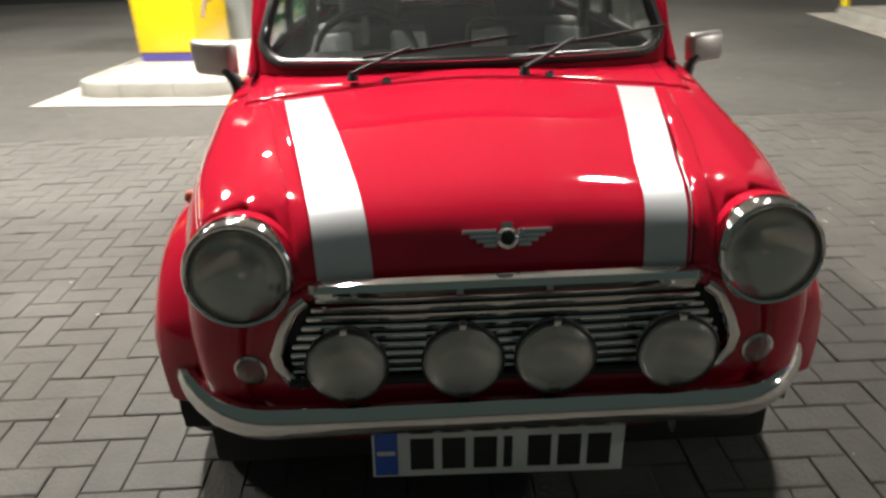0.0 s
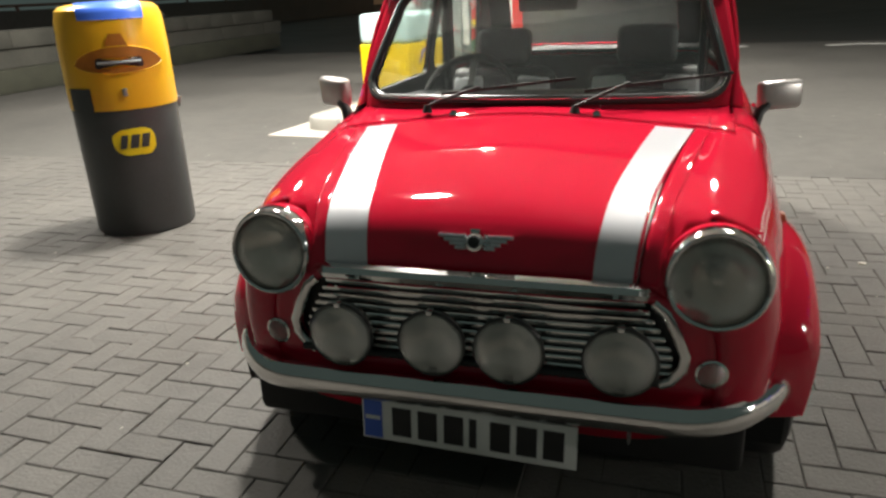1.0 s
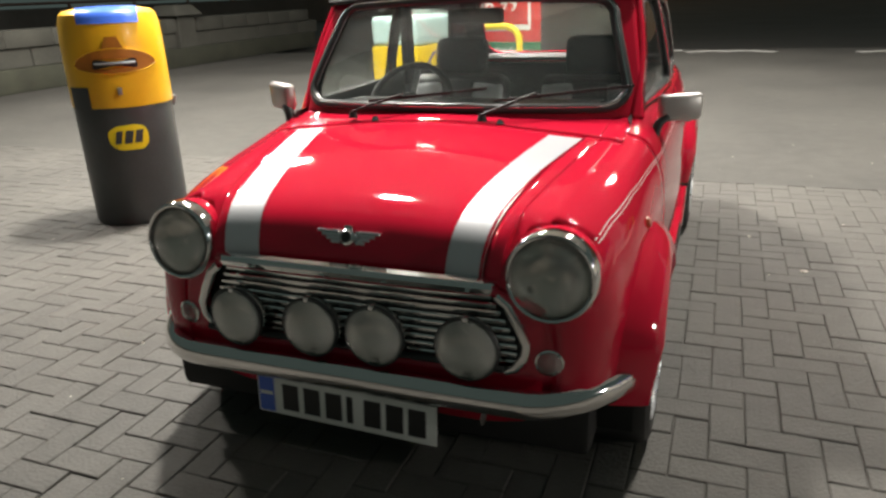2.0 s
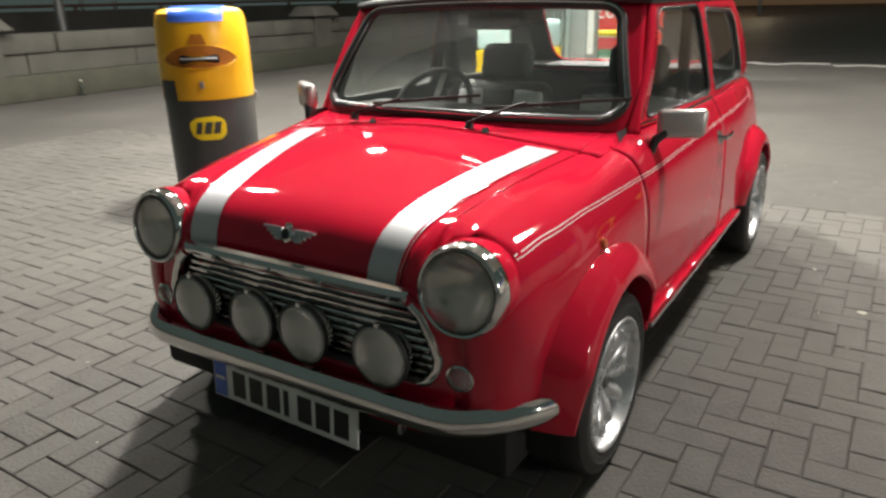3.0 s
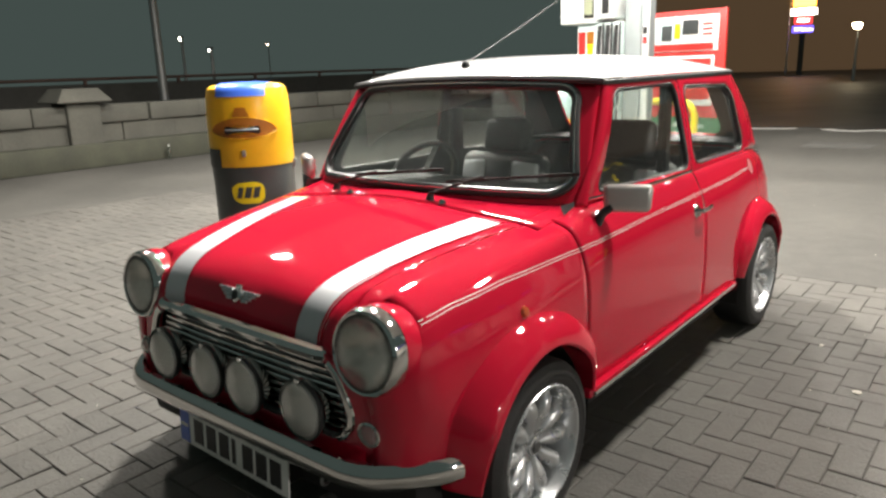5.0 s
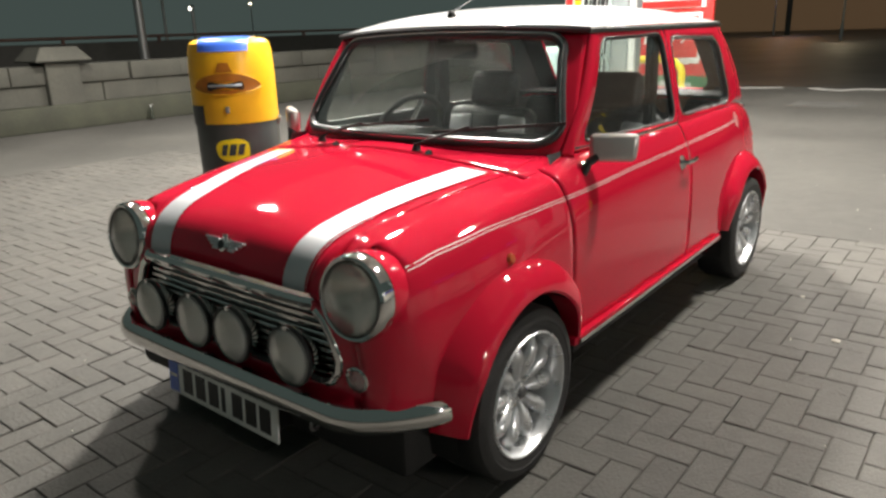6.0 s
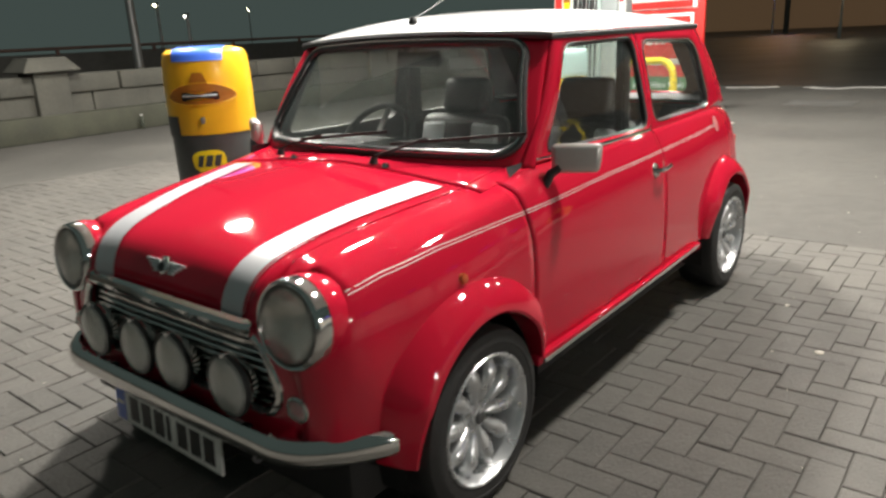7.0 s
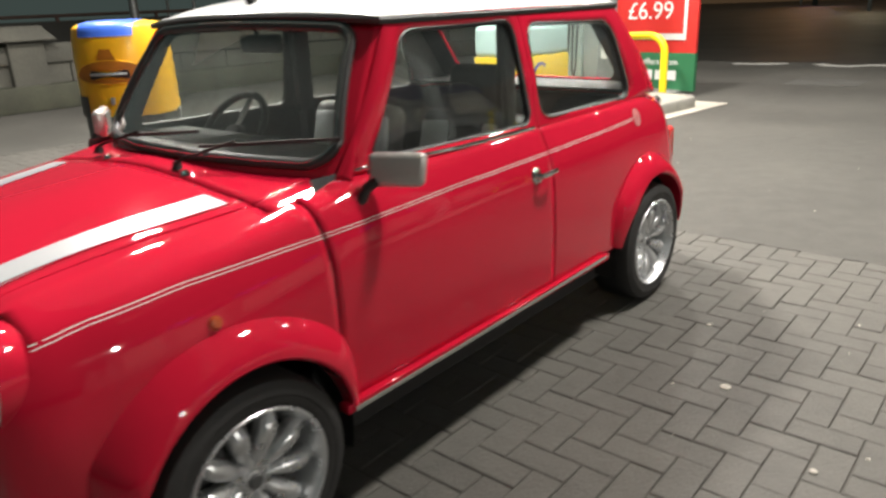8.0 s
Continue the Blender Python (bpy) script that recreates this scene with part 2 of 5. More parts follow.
def grid(fn, us, vs, keep=None):
    bm = bmesh.new()
    vv = [[bm.verts.new(fn(u, v)) for v in vs] for u in us]
    for i in range(len(us) - 1):
        for j in range(len(vs) - 1):
            f = (vv[i][j], vv[i + 1][j], vv[i + 1][j + 1], vv[i][j + 1])
            if keep is None or keep((f[0].co + f[1].co + f[2].co + f[3].co) / 4):
                bm.faces.new(f)
    bmesh.ops.delete(bm, geom=[v for v in bm.verts if not v.link_faces], context="VERTS")
    return bm


def span(a, b, n):
    return [a + (b - a) * k / n for k in range(n + 1)]


# ---- setting ----
BX0, BX1, BY0, BY1 = -6.0, 4.4, -3.0, 3.0
ground = part("ground", grid(lambda x, y: (x, y, -0.06), span(-400, 400, 4), span(-400, 400, 4)), ASPHALT, None)
tagged(ground, "dark damp asphalt road surface beyond the forecourt", "ground", kind="structure")
forecourt = part("pavement", box(-9.5, BY1, -0.05, 14, 13.2, 0.0), APRON, None, smooth=0)
tagged(forecourt, "worn grey forecourt surface with faint stains", "pavement", kind="structure")
side_l = part("pavement", box(-9.5, -8, -0.05, BX0, BY1, 0.0), APRON, None, smooth=0)
tagged(side_l, "worn grey forecourt surface with faint stains", "pavement", kind="structure")
side_r = part("pavement", box(BX1, -8, -0.05, 14, BY1, 0.0), APRON, None, smooth=0)
tagged(side_r, "worn grey forecourt surface with faint stains", "pavement", kind="structure")
side_b = part("pavement", box(BX0, -8, -0.05, BX1, BY0, 0.0), APRON, None, smooth=0)
tagged(side_b, "worn grey forecourt surface with faint stains", "pavement", kind="structure")
paving = part("pavement", box(BX0, BY0, -0.05, BX1, BY1, -0.007), JOINT, None, smooth=0)
tagged(paving, "grey concrete block paving laid in herringbone", "pavement", kind="structure")
canopy = part("ceiling", box(-7.0, -0.2, CANOPY_Z, 5.8, 13.0, CANOPY_Z + 0.5), CANOPY, None, smooth=0)
tagged(canopy, "pale metal underside of the fuel station canopy", "canopy", kind="structure")

# ---- the car ----
car = empty("car", Matrix.Identity(4), "small red classic hatchback with white roof and silver bonnet stripes", "car")
AXLE_R, HUB_Z, TYRE_R = 2.04, 0.254, 0.254

# sections: y, then eight (x, z) from the centre line over the wing to the sill
SECTIONS = [
    (-0.432, [(0, .612), (.350, .610), (.395, .600), (.46, .575), (.50, .545), (.52, .48), (.52, .40), (.50, .315)]),
    (-0.426, [(0, .650), (.352, .645), (.398, .632), (.48, .612), (.545, .575), (.56, .49), (.56, .40), (.54, .312)]),
    (-0.410, [(0, .690), (.356, .682), (.402, .664), (.49, .660), (.575, .612), (.598, .50), (.598, .40), (.58, .31)]),
    (-0.375, [(0, .735), (.364, .724), (.410, .700), (.50, .722), (.595, .660), (.628, .52), (.628, .41), (.615, .31)]),
    (-0.320, [(0, .770), (.378, .755), (.424, .735), (.515, .750), (.612, .690), (.652, .55), (.655, .42), (.645, .31)]),
    (-0.200, [(0, .803), (.402, .783), (.448, .770), (.53, .772), (.630, .722), (.675, .60), (.682, .45), (.672, .31)]),
    (-0.050, [(0, .832), (.430, .806), (.475, .795), (.55, .790), (.642, .748), (.690, .63), (.697, .47), (.688, .31)]),
    (0.100, [(0, .852), (.458, .821), (.498, .812), (.565, .805), (.650, .768), (.698, .65), (.706, .48), (.698, .31)]),
    (0.215, [(0, .865), (.480, .832), (.515, .825), (.575, .819), (.655, .784), (.702, .67), (.711, .49), (.704, .31)]),
    (0.300, [(0, .878), (.480, .845), (.520, .838), (.582, .832), (.658, .797), (.704, .69), (.714, .50), (.708, .31)]),
    (0.450, [(0, .880), (.480, .862), (.540, .857), (.600, .852), (.662, .815), (.705, .71), (.717, .52), (.712, .31)]),
    (1.000, [(0, .880), (.480, .870), (.580, .868), (.643, .858), (.672, .825), (.708, .72), (.720, .53), (.716, .31)]),
    (1.600, [(0, .880), (.480, .870), (.570, .868), (.635, .858), (.664, .825), (.700, .72), (.714, .53), (.712, .31)]),
    (2.040, [(0, .885), (.480, .872), (.540, .866), (.600, .855), (.640, .815), (.672, .70), (.690, .52), (.690, .31)]),
    (2.320, [(0, .860), (.450, .850), (.520, .842), (.570, .825), (.612, .775), (.645, .66), (.662, .50), (.660, .31)]),
    (2.460, [(0, .780), (.420, .772), (.480, .765), (.530, .745), (.575, .695), (.605, .60), (.622, .47), (.615, .31)]),
    (2.530, [(0, .660), (.380, .655), (.430, .645), (.470, .62), (.510, .58), (.535, .52), (.545, .43), (.535, .32)]),
]
SY = np.array([s[0] for s in SECTIONS])
SP = np.array([s[1] for s in SECTIONS])
# the seam between bonnet and wing is almost flush
for row in SP[4:11]:
    row[2][1] = (row[1][1] + row[3][1]) / 2


def slopes(t, v):
    d = np.diff(v, axis=0) / np.diff(t).reshape(-1, *[1] * (v.ndim - 1))
    m = np.zeros_like(v)
    m[0], m[-1] = d[0], d[-1]
    a, b = d[:-1], d[1:]
    ok = a * b > 0
    m[1:-1] = np.where(ok, 2 * a * b / np.where(ok, a + b, 1), 0)
    return m


SM = slopes(SY, SP)


def controls(y):
    y = min(max(y, SY[0]), SY[-1])
    i = min(int(np.searchsorted(SY, y, side="right")) - 1, len(SY) - 2)
    h = SY[i + 1] - SY[i]
    t = (y - SY[i]) / h
    return (2 * t**3 - 3 * t**2 + 1) * SP[i] + (t**3 - 2 * t**2 + t) * h * SM[i] + (3 * t**2 - 2 * t**3) * SP[i + 1] + (t**3 - t**2) * h * SM[i + 1]


def lean(y):
    """The nose sits a little to one side."""
    return 0.013 * min(1, max(0, (0.2 - y) / 0.5))


def body(y, u, side=1, out=0.0):
    """A point of the body's skin: u 0 to 7 from the centre line to the sill."""
    c = controls(y)
    i = min(int(u), 6)
    t = u - i
    p0, p1, p2, p3 = c[max(i - 1, 0)], c[i], c[i + 1], c[min(i + 2, 7)]
    if i == 0:
        p0 = np.array((-c[1][0], c[1][1]))
    q = 0.5 * (2 * p1 + (p2 - p0) * t + (2 * p0 - 5 * p1 + 4 * p2 - p3) * t * t + (3 * p1 - p0 - 3 * p2 + p3) * t**3)
    if out:
        d = 0.5 * ((p2 - p0) + 2 * (2 * p0 - 5 * p1 + 4 * p2 - p3) * t + 3 * (3 * p1 - p0 - 3 * p2 + p3) * t * t)
        n = np.array((-d[1], d[0])) / max(1e-6, np.hypot(*d))
        q = q + n * out if n[1] > -0.2 or n[0] > 0 else q - n * out
    return (side * float(q[0]) + lean(y), y, float(q[1]))


def u_of(y, want, axis, lo, hi):
    """The u at which the skin reaches a given x (axis 0) or z (axis 2)."""
    up = body(y, hi)[axis] > body(y, lo)[axis]
    for _ in range(22):
        mid = (lo + hi) / 2
        if (body(y, mid)[axis] < want) == up:
            lo = mid
        else:
            hi = mid
    return (lo + hi) / 2


def outside_wheels(p):
    if p.y < -0.30 and math.hypot(abs(p.x - 0.013) - 0.505, p.z - 0.643) < 0.098:
        return False
    return all(math.hypot(p.y - a, p.z - HUB_Z) > 0.315 for a in (0, AXLE_R)) or abs(p.x) < 0.45


def skin(y0, y1, ny, u0, u1, nu, side, keep=outside_wheels):
    return grid(lambda y, u: body(y, u, side), span(y0, y1, ny), span(u0, u1, nu), keep)


def skin_part(name, bms, material, label="", t=0.004):
    bm = bms[0]
    for b in bms[1:]:
        bm = join(bm, b)
    bmesh.ops.remove_doubles(bm, verts=bm.verts[:], dist=0.0004)
    return solid(part(name, bm, material, car, label), t, 0.0)


front_ys = [-0.432, -0.429, -0.426, -0.418, -0.41, -0.40, -0.388, -0.375, -0.36, -0.34, -0.32] + span(-0.30, 0.205, 22)


def strip_y(ys, u0, u1, nu, side, keep=outside_wheels):
    return grid(lambda y, u: body(y, u, side), ys, span(u0, u1, nu), keep)


bonnet = skin_part("bonnet", [strip_y(front_ys, 0, 1.0, 18, s) for s in (1, -1)], RED, "glossy red bonnet with two silver stripes")
for s in (1, -1):
    skin_part("front_wing", [grid(lambda y, u: body(y, u, s), front_ys, span(1.02, 3.2, 34) + span(3.2, 7, 56)[1:], outside_wheels), grid(lambda y, u: body(y, u, s), span(0.205, 0.283, 4), span(3.2, 7, 56), outside_wheels)], RED)
    skin_part("rear_quarter_panel", [skin(1.2583, 2.53, 60, 3.0, 7, 44, s)], RED)
    door = skin_part("door", [skin(0.29, 1.2575, 44, 3.0, 6.9, 40, s)], RED, "red two-tone pinstriped door")
    skin_part("sill", [skin(0.24, 1.70, 40, 6.93, 7, 2, s)], RED)
skin_part("scuttle", [skin(0.212, 0.45, 8, 0, 3.2, 40, s, None) for s in (1, -1)], RED)
skin_part("boot_lid", [skin(2.06, 2.53, 24, 0, 3.0, 24, s, None) for s in (1, -1)], RED)
part("rear_panel", grid(lambda x, z: (x, 2.529, z), span(-0.53, 0.53, 8), span(0.32, 0.65, 6)), RED, car)

# front panel with the grille opening
outline = [body(-0.431, u, 1) for u in span(0, 7, 40)]
outline = [(p[0] - 0.013, 0, p[2]) for p in outline]
outer = [(p[0], p[2]) for p in outline] + [(-p[0], p[2]) for p in outline[::-1]]
GRILLE = [(-0.365, 0.596), (0.365, 0.596), (0.400, 0.580), (0.452, 0.470), (0.425, 0.405), (-0.425, 0.405), (-0.452, 0.470), (-0.400, 0.580)]
grille_hole = soften(GRILLE, 0.03)
solid(part("front_panel", ring(outer, grille_hole, (0, 0.49), lambda x, z: (x + 0.013, -0.431 + 0.10 * max(0, abs(x) - 0.42), z), steps=3), RED, car), 0.02, 0)
part("valance", grid(lambda x, z: (x, -0.43 + 0.5 * max(0, abs(x) - 0.3) ** 2 + 0.5 * (0.315 - z), z), span(-0.56, 0.56, 20), span(0.19, 0.315, 4)), RED, car)

# grille
GX = 0.013
grille = part("grille", box(-0.46 + GX, -0.405, 0.39, 0.46 + GX, -0.395, 0.61), BLACK, car, "black and chrome slatted grille")
for k in range(9):
    z = 0.418 + k * 0.0205
    w = 0.43 if z < 0.47 else 0.43 - (z - 0.47) * 0.55
    part("slat", sweep([(GX - w, -0.420, z), (GX - 0.2, -0.428, z), (GX + 0.2, -0.428, z), (GX + w, -0.420, z)], [(-0.006, -0.0065), (0.004, -0.0068), (0.0065, -0.003), (0.0065, 0.003), (0.003, 0.0062), (-0.006, 0.006)]), CHROME, grille)
def loop3(poly, y):
    return [(p[0], y, p[1]) for p in poly]
left_half = [(-0.385, 0.592), (-0.412, 0.57), (-0.438, 0.52), (-0.456, 0.475), (-0.452, 0.445), (-0.43, 0.412), (-0.405, 0.402)]
for s in (1, -1):
    pts = [(GX - s * x, -0.437, z) for x, z in left_half]
    part("moustache", sweep(pts, [(0.013 * a, 0.011 * b) for a, b in circle(1, 10)], up=(0, -1, 0)), CHROME, grille, "chrome grille surround")
part("lower_trim", sweep([(-0.40, -0.435, 0.402), (0.40, -0.435, 0.402)], circle(0.006, 8)), BLACK, grille)
part("bonnet_trim", sweep([(GX + x, y, z) for x, y, z in ((-0.368, -0.432, 0.608), (-0.356, -0.446, 0.614), (-0.2, -0.453, 0.617), (0.2, -0.453, 0.617), (0.356, -0.446, 0.614), (0.368, -0.432, 0.608))], [(-0.008, -0.017), (0.009, -0.014), (0.014, 0.0), (0.009, 0.014), (-0.006, 0.019)]), CHROME, car, "chrome strip along the bonnet's front edge")


# stripes and pin lines
def stripe_x(y, s):
    t = (y + 0.42) / 0.60
    a, b = (0.262, 0.344) if s > 0 else (0.256, 0.362)
    return a + (0.381 - a) * t, b + (0.480 - b) * t


def bonnet_at(x, y, up=0.0022):
    p = body(y, u_of(y, abs(x) + lean(y), 0, 0, 1.0))
    return Vector((x + lean(y), y, p[2] + up))


STRIPE_YS = [-0.430, -0.426, -0.42, -0.41, -0.40, -0.388, -0.375, -0.36, -0.34, -0.32, -0.29] + span(-0.26, 0.178, 18)
for s in (1, -1):
    part("bonnet_stripe", grid(lambda y, f: bonnet_at(s * (stripe_x(y, s)[0] + (stripe_x(y, s)[1] - stripe_x(y, s)[0]) * f), y, 0.004) + Vector((0, -0.003, 0)), STRIPE_YS, span(0, 1, 5)), SILVER, car, "silver bonnet stripe")
    part("pin_line", grid(lambda y, f: bonnet_at(s * min(stripe_x(y, s)[1] + 0.008 + 0.004 * f, controls(y)[1][0] - 0.0005), y, 0.004) + Vector((0, -0.003, 0)), STRIPE_YS, span(0, 1, 1)), SILVER, car)


def side_at(y, z, s, out=0.0035):
    p = body(y, u_of(y, z, 2, 3.4, 6.6))
    return (s * (p[0] - lean(y) + out) + lean(y), y, z)


def line_z(y):
    return float(np.interp(y, (-0.36, -0.26, -0.07, 0.2, 0.78, 1.97), (0.694, 0.717, 0.738, 0.748, 0.769, 0.786)))


for s in (1, -1):
    for dz in (0.0, 0.0070):
        part("pin_line", grid(lambda y, f: side_at(y, line_z(y) + dz + 0.0016 * f, s), span(-0.335, 0.284, 22) , span(0, 1, 1)), PLATE_W, car)
        part("pin_line", grid(lambda y, f: side_at(y, line_z(y) + dz + 0.0016 * f, s), span(0.293, 1.252, 30) , span(0, 1, 1)), PLATE_W, car)
        part("pin_line", grid(lambda y, f: side_at(y, line_z(y) + dz + 0.0016 * f, s), span(1.265, 1.950, 24) , span(0, 1, 1)), PLATE_W, car)
    dec = part("side_decal", grid(lambda r, a: side_at(1.985 + r * math.cos(a), 0.791 + r * math.sin(a), s, 0.004), [0.001, 0.017, 0.034], span(0, 2 * math.pi, 20)), DECAL, car, "round pale pink and red transfer")
    part("decal_mark", grid(lambda r, a: side_at(1.985 + r * math.cos(a), 0.791 + r * math.sin(a), s, 0.0055), [0.008, 0.012], span(0, 2 * math.pi, 20)), POSTER_R, dec)
    part("decal_mark", grid(lambda r, a: side_at(1.985 + r * math.cos(a), 0.791 + r * math.sin(a), s, 0.0055), [0.022, 0.026], span(0, 2 * math.pi, 20)), POSTER_R, dec)


# wheel arch flares
def flare_bm(cy, s, a0, a1, front):
    prof = [(0.385, 0.000), (0.378, 0.012), (0.362, 0.030), (0.340, 0.045), (0.318, 0.054), (0.303, 0.056), (0.296, 0.050), (0.297, 0.030), (0.300, -0.03)]
    bm = bmesh.new()
    rows = []
    for k in range(41):
        a = radians(a0 + (a1 - a0) * k / 40)
        row = []
        for r, o in prof:
            # the flare narrows to its feet
            foot = max(0, 1 - min(k, 40 - k) / 7)
            rr = 0.297 + (r - 0.297) * (1 - 0.55 * foot)
            y, z = cy - rr * math.cos(a), HUB_Z + rr * math.sin(a)
            zz = min(max(z, 0.315), 0.80)
            base = body(y, u_of(y, zz, 2, 2.9, 7.0))[0] - lean(y)
            flat = 0.706 if front else 0.695
            w = min(1.0, max(0, (0.385 - r) / 0.06))
            lip = base + (max(base, flat) - base) * w
            row.append(bm.verts.new((s * (lip + o * (1 - 0.45 * foot) - 0.003) + lean(y), y, z)))
        rows.append(row)
    for a, b in zip(rows, rows[1:]):
        for k in range(len(prof) - 1):
            bm.faces.new((a[k], a[k + 1], b[k + 1], b[k]))
    return bm


for s in (1, -1):
    part("front_wheel_arch", flare_bm(0, s, 3, 169, True), RED, car, "flared red wheel arch")
    part("rear_wheel_arch", flare_bm(AXLE_R, s, 11, 176, False), RED, car, "flared red wheel arch")
    for cy in (0, AXLE_R):
        part("wheel_well", grid(lambda a, x: (s * x, cy - 0.305 * math.cos(a), HUB_Z + 0.305 * math.sin(a)), span(-0.25, math.pi + 0.25, 20), [0.40, 0.71]), UNDER, car)
    # bright strip along the sill
    part("sill_trim", sweep([(s * 0.741, 0.285, 0.312), (s * 0.740, 0.7, 0.312), (s * 0.736, 1.2, 0.313), (s * 0.728, 1.625, 0.313)], [(-0.006, -0.007), (0.006, -0.007), (0.008, 0.0), (0.006, 0.007), (-0.006, 0.007)]), CHROME, car, "bright metal sill strip")
    part("sill_panel", box(min(s * 0.70, s * 0.735), 0.27, 0.296, max(s * 0.70, s * 0.735), 1.64, 0.322, 0.004), RED, car)
    # side repeater on the wing
    rep = part("side_repeater", lathe([(0, 0.03), (0.012, 0.027), (0.018, 0.015), (0.02, 0)], 16, pose(s * 0.676, -0.028, 0.650, 0, s * 75, 0)), AMBER, car, "small amber side lamp")

part("underbody", box(-0.62, -0.40, 0.15, 0.62, 2.40, 0.30, 0.02), UNDER, car)
part("inner_floor", box(-0.66, 0.30, 0.30, 0.66, 2.35, 0.325), TRIM, car)
part("firewall", box(-0.62, 0.26, 0.30, 0.62, 0.30, 0.78), TRIM, car)


# wheels
def tyre_mesh():
    prof = [(0.176, -0.085), (0.195, -0.092), (0.225, -0.092), (0.245, -0.083), (0.253, -0.065), (0.254, -0.03), (0.254, 0.03), (0.253, 0.065), (0.245, 0.083), (0.225, 0.0925), (0.214, 0.0935), (0.212, 0.0915), (0.195, 0.092), (0.176, 0.085)]
    return lathe(prof, 56)


def rim_mesh():
    return lathe([(0.185, 0.080), (0.186, 0.088), (0.183, 0.093), (0.178, 0.093), (0.174, 0.088), (0.170, 0.070), (0.160, 0.035), (0.150, 0.0), (0.148, -0.06), (0.17, -0.085)], 56)


def spoke_mesh():
    """One rounded tear-drop spoke that points along +x, its face up."""
    bm = bmesh.new()
    rows = []
    for k in range(13):
        t = k / 12
        r = 0.036 + 0.134 * t
        w = 0.010 + 0.016 * math.sin(math.pi * min(1, t ** 0.85 * 0.93)) * (0.55 + 0.75 * t)
        h = 0.050 + 0.026 * math.sin(math.pi * 0.5 * min(1, t * 1.5)) - 0.020 * max(0, t - 0.72) / 0.28
        rows.append([bm.verts.new((r, w * math.cos(a), h - 0.022 + 0.022 * math.sin(a) if math.sin(a) > 0 else h - 0.022 + 0.04 * math.sin(a))) for a in (math.pi * 2 * q / 12 for q in range(12))])
    for a, b in zip(rows, rows[1:]):
        for q in range(12):
            bm.faces.new((a[q], a[(q + 1) % 12], b[(q + 1) % 12], b[q]))
    bm.faces.new(rows[0])
    bm.faces.new(rows[-1][::-1])
    return bm


wheel_meshes = {}


def wheel(x, y, turn):
    w = new("wheel")
    w.parent = car
    flip = 1 if x > 0 else -1
    w.matrix_basis = pose(x, y, HUB_Z, 0, 90 * flip, 0) @ pose(0, 0, 0, 0, 0, turn)
    w["label"] = "ten-spoke silver alloy wheel"

    def sub(name, make, material, m=None):
        if name not in wheel_meshes:
            ob = part(name, make(), material, w)
            wheel_meshes[name] = ob.data
        else:
            ob = part(name, wheel_meshes[name], material, w)
        if m is not None:
            ob.matrix_basis = m
        return ob

    sub("tyre", tyre_mesh, RUBBER)
    sub("rim", rim_mesh, ALLOY)
    sub("brake_disc", lambda: lathe([(0, 0.005), (0.10, 0.005), (0.148, -0.002)], 40), ALLOY_DARK)
    sub("hub", lambda: lathe([(0.0, 0.058), (0.022, 0.058), (0.026, 0.056), (0.028, 0.048), (0.052, 0.044), (0.058, 0.036), (0.06, 0.006)], 40), ALLOY)
    sub("hub_cap", lambda: lathe([(0.0, 0.066), (0.016, 0.065), (0.020, 0.060), (0.0205, 0.055)], 28), ALLOY_DARK)
    for k in range(10):
        sub("spoke", spoke_mesh, ALLOY, pose(0, 0, 0, 0, 0, 36 * k))
    for k in range(4):
        sub("wheel_nut", lambda: lathe([(0, 0.056), (0.007, 0.056), (0.009, 0.052), (0.009, 0.04)], 6), CHROME, pose(0, 0, 0, 0, 0, 45 + 90 * k) @ pose(0.042, 0, -0.004))
    return w


for wy, turn in ((0, 12), (AXLE_R, 30)):
    for wx in (0.652, -0.652):
        wheel(wx, wy, turn)


# lamps at the front
def lamp_pose(x, y, z, up=4, out=0):
    return pose(x, y, z, 90 + up, 0, out)


def headlamp(s):
    h = new("headlamp")
    h.parent = car
    h.matrix_basis = lamp_pose(s * 0.508 + GX, -0.419, 0.643, -7, s * 1) @ Matrix.Scale(0.96, 4)
    h["label"] = "round headlamp with chrome ring"
    part("nacelle", lathe([(0.108, -0.019), (0.1150, -0.021), (0.1165, -0.036), (0.112, -0.09), (0.09, -0.13)], 48), RED, h)
    part("ring", lathe([(0.0955, 0.012), (0.098, 0.019), (0.103, 0.0215), (0.108, 0.017), (0.112, 0.005), (0.1135, -0.008), (0.1138, -0.021), (0.106, -0.023), (0.0955, 0.002)], 56, close=True), CHROME, h)
    part("reflector", lathe([(0.0, -0.06), (0.03, -0.055), (0.06, -0.035), (0.083, -0.008), (0.096, 0.006)], 48), REFLECTOR, h)
    part("bulb_shield", lathe([(0, -0.008), (0.012, -0.012), (0.015, -0.02), (0.015, -0.05)], 20), CHROME, h)
    ob = part("lens", lathe([(0.0, 0.037), (0.03, 0.0355), (0.055, 0.031), (0.078, 0.023), (0.0965, 0.011)], 48), LENS, h)
    solid(ob, 0.003)
    ob.visible_shadow = False
    return h


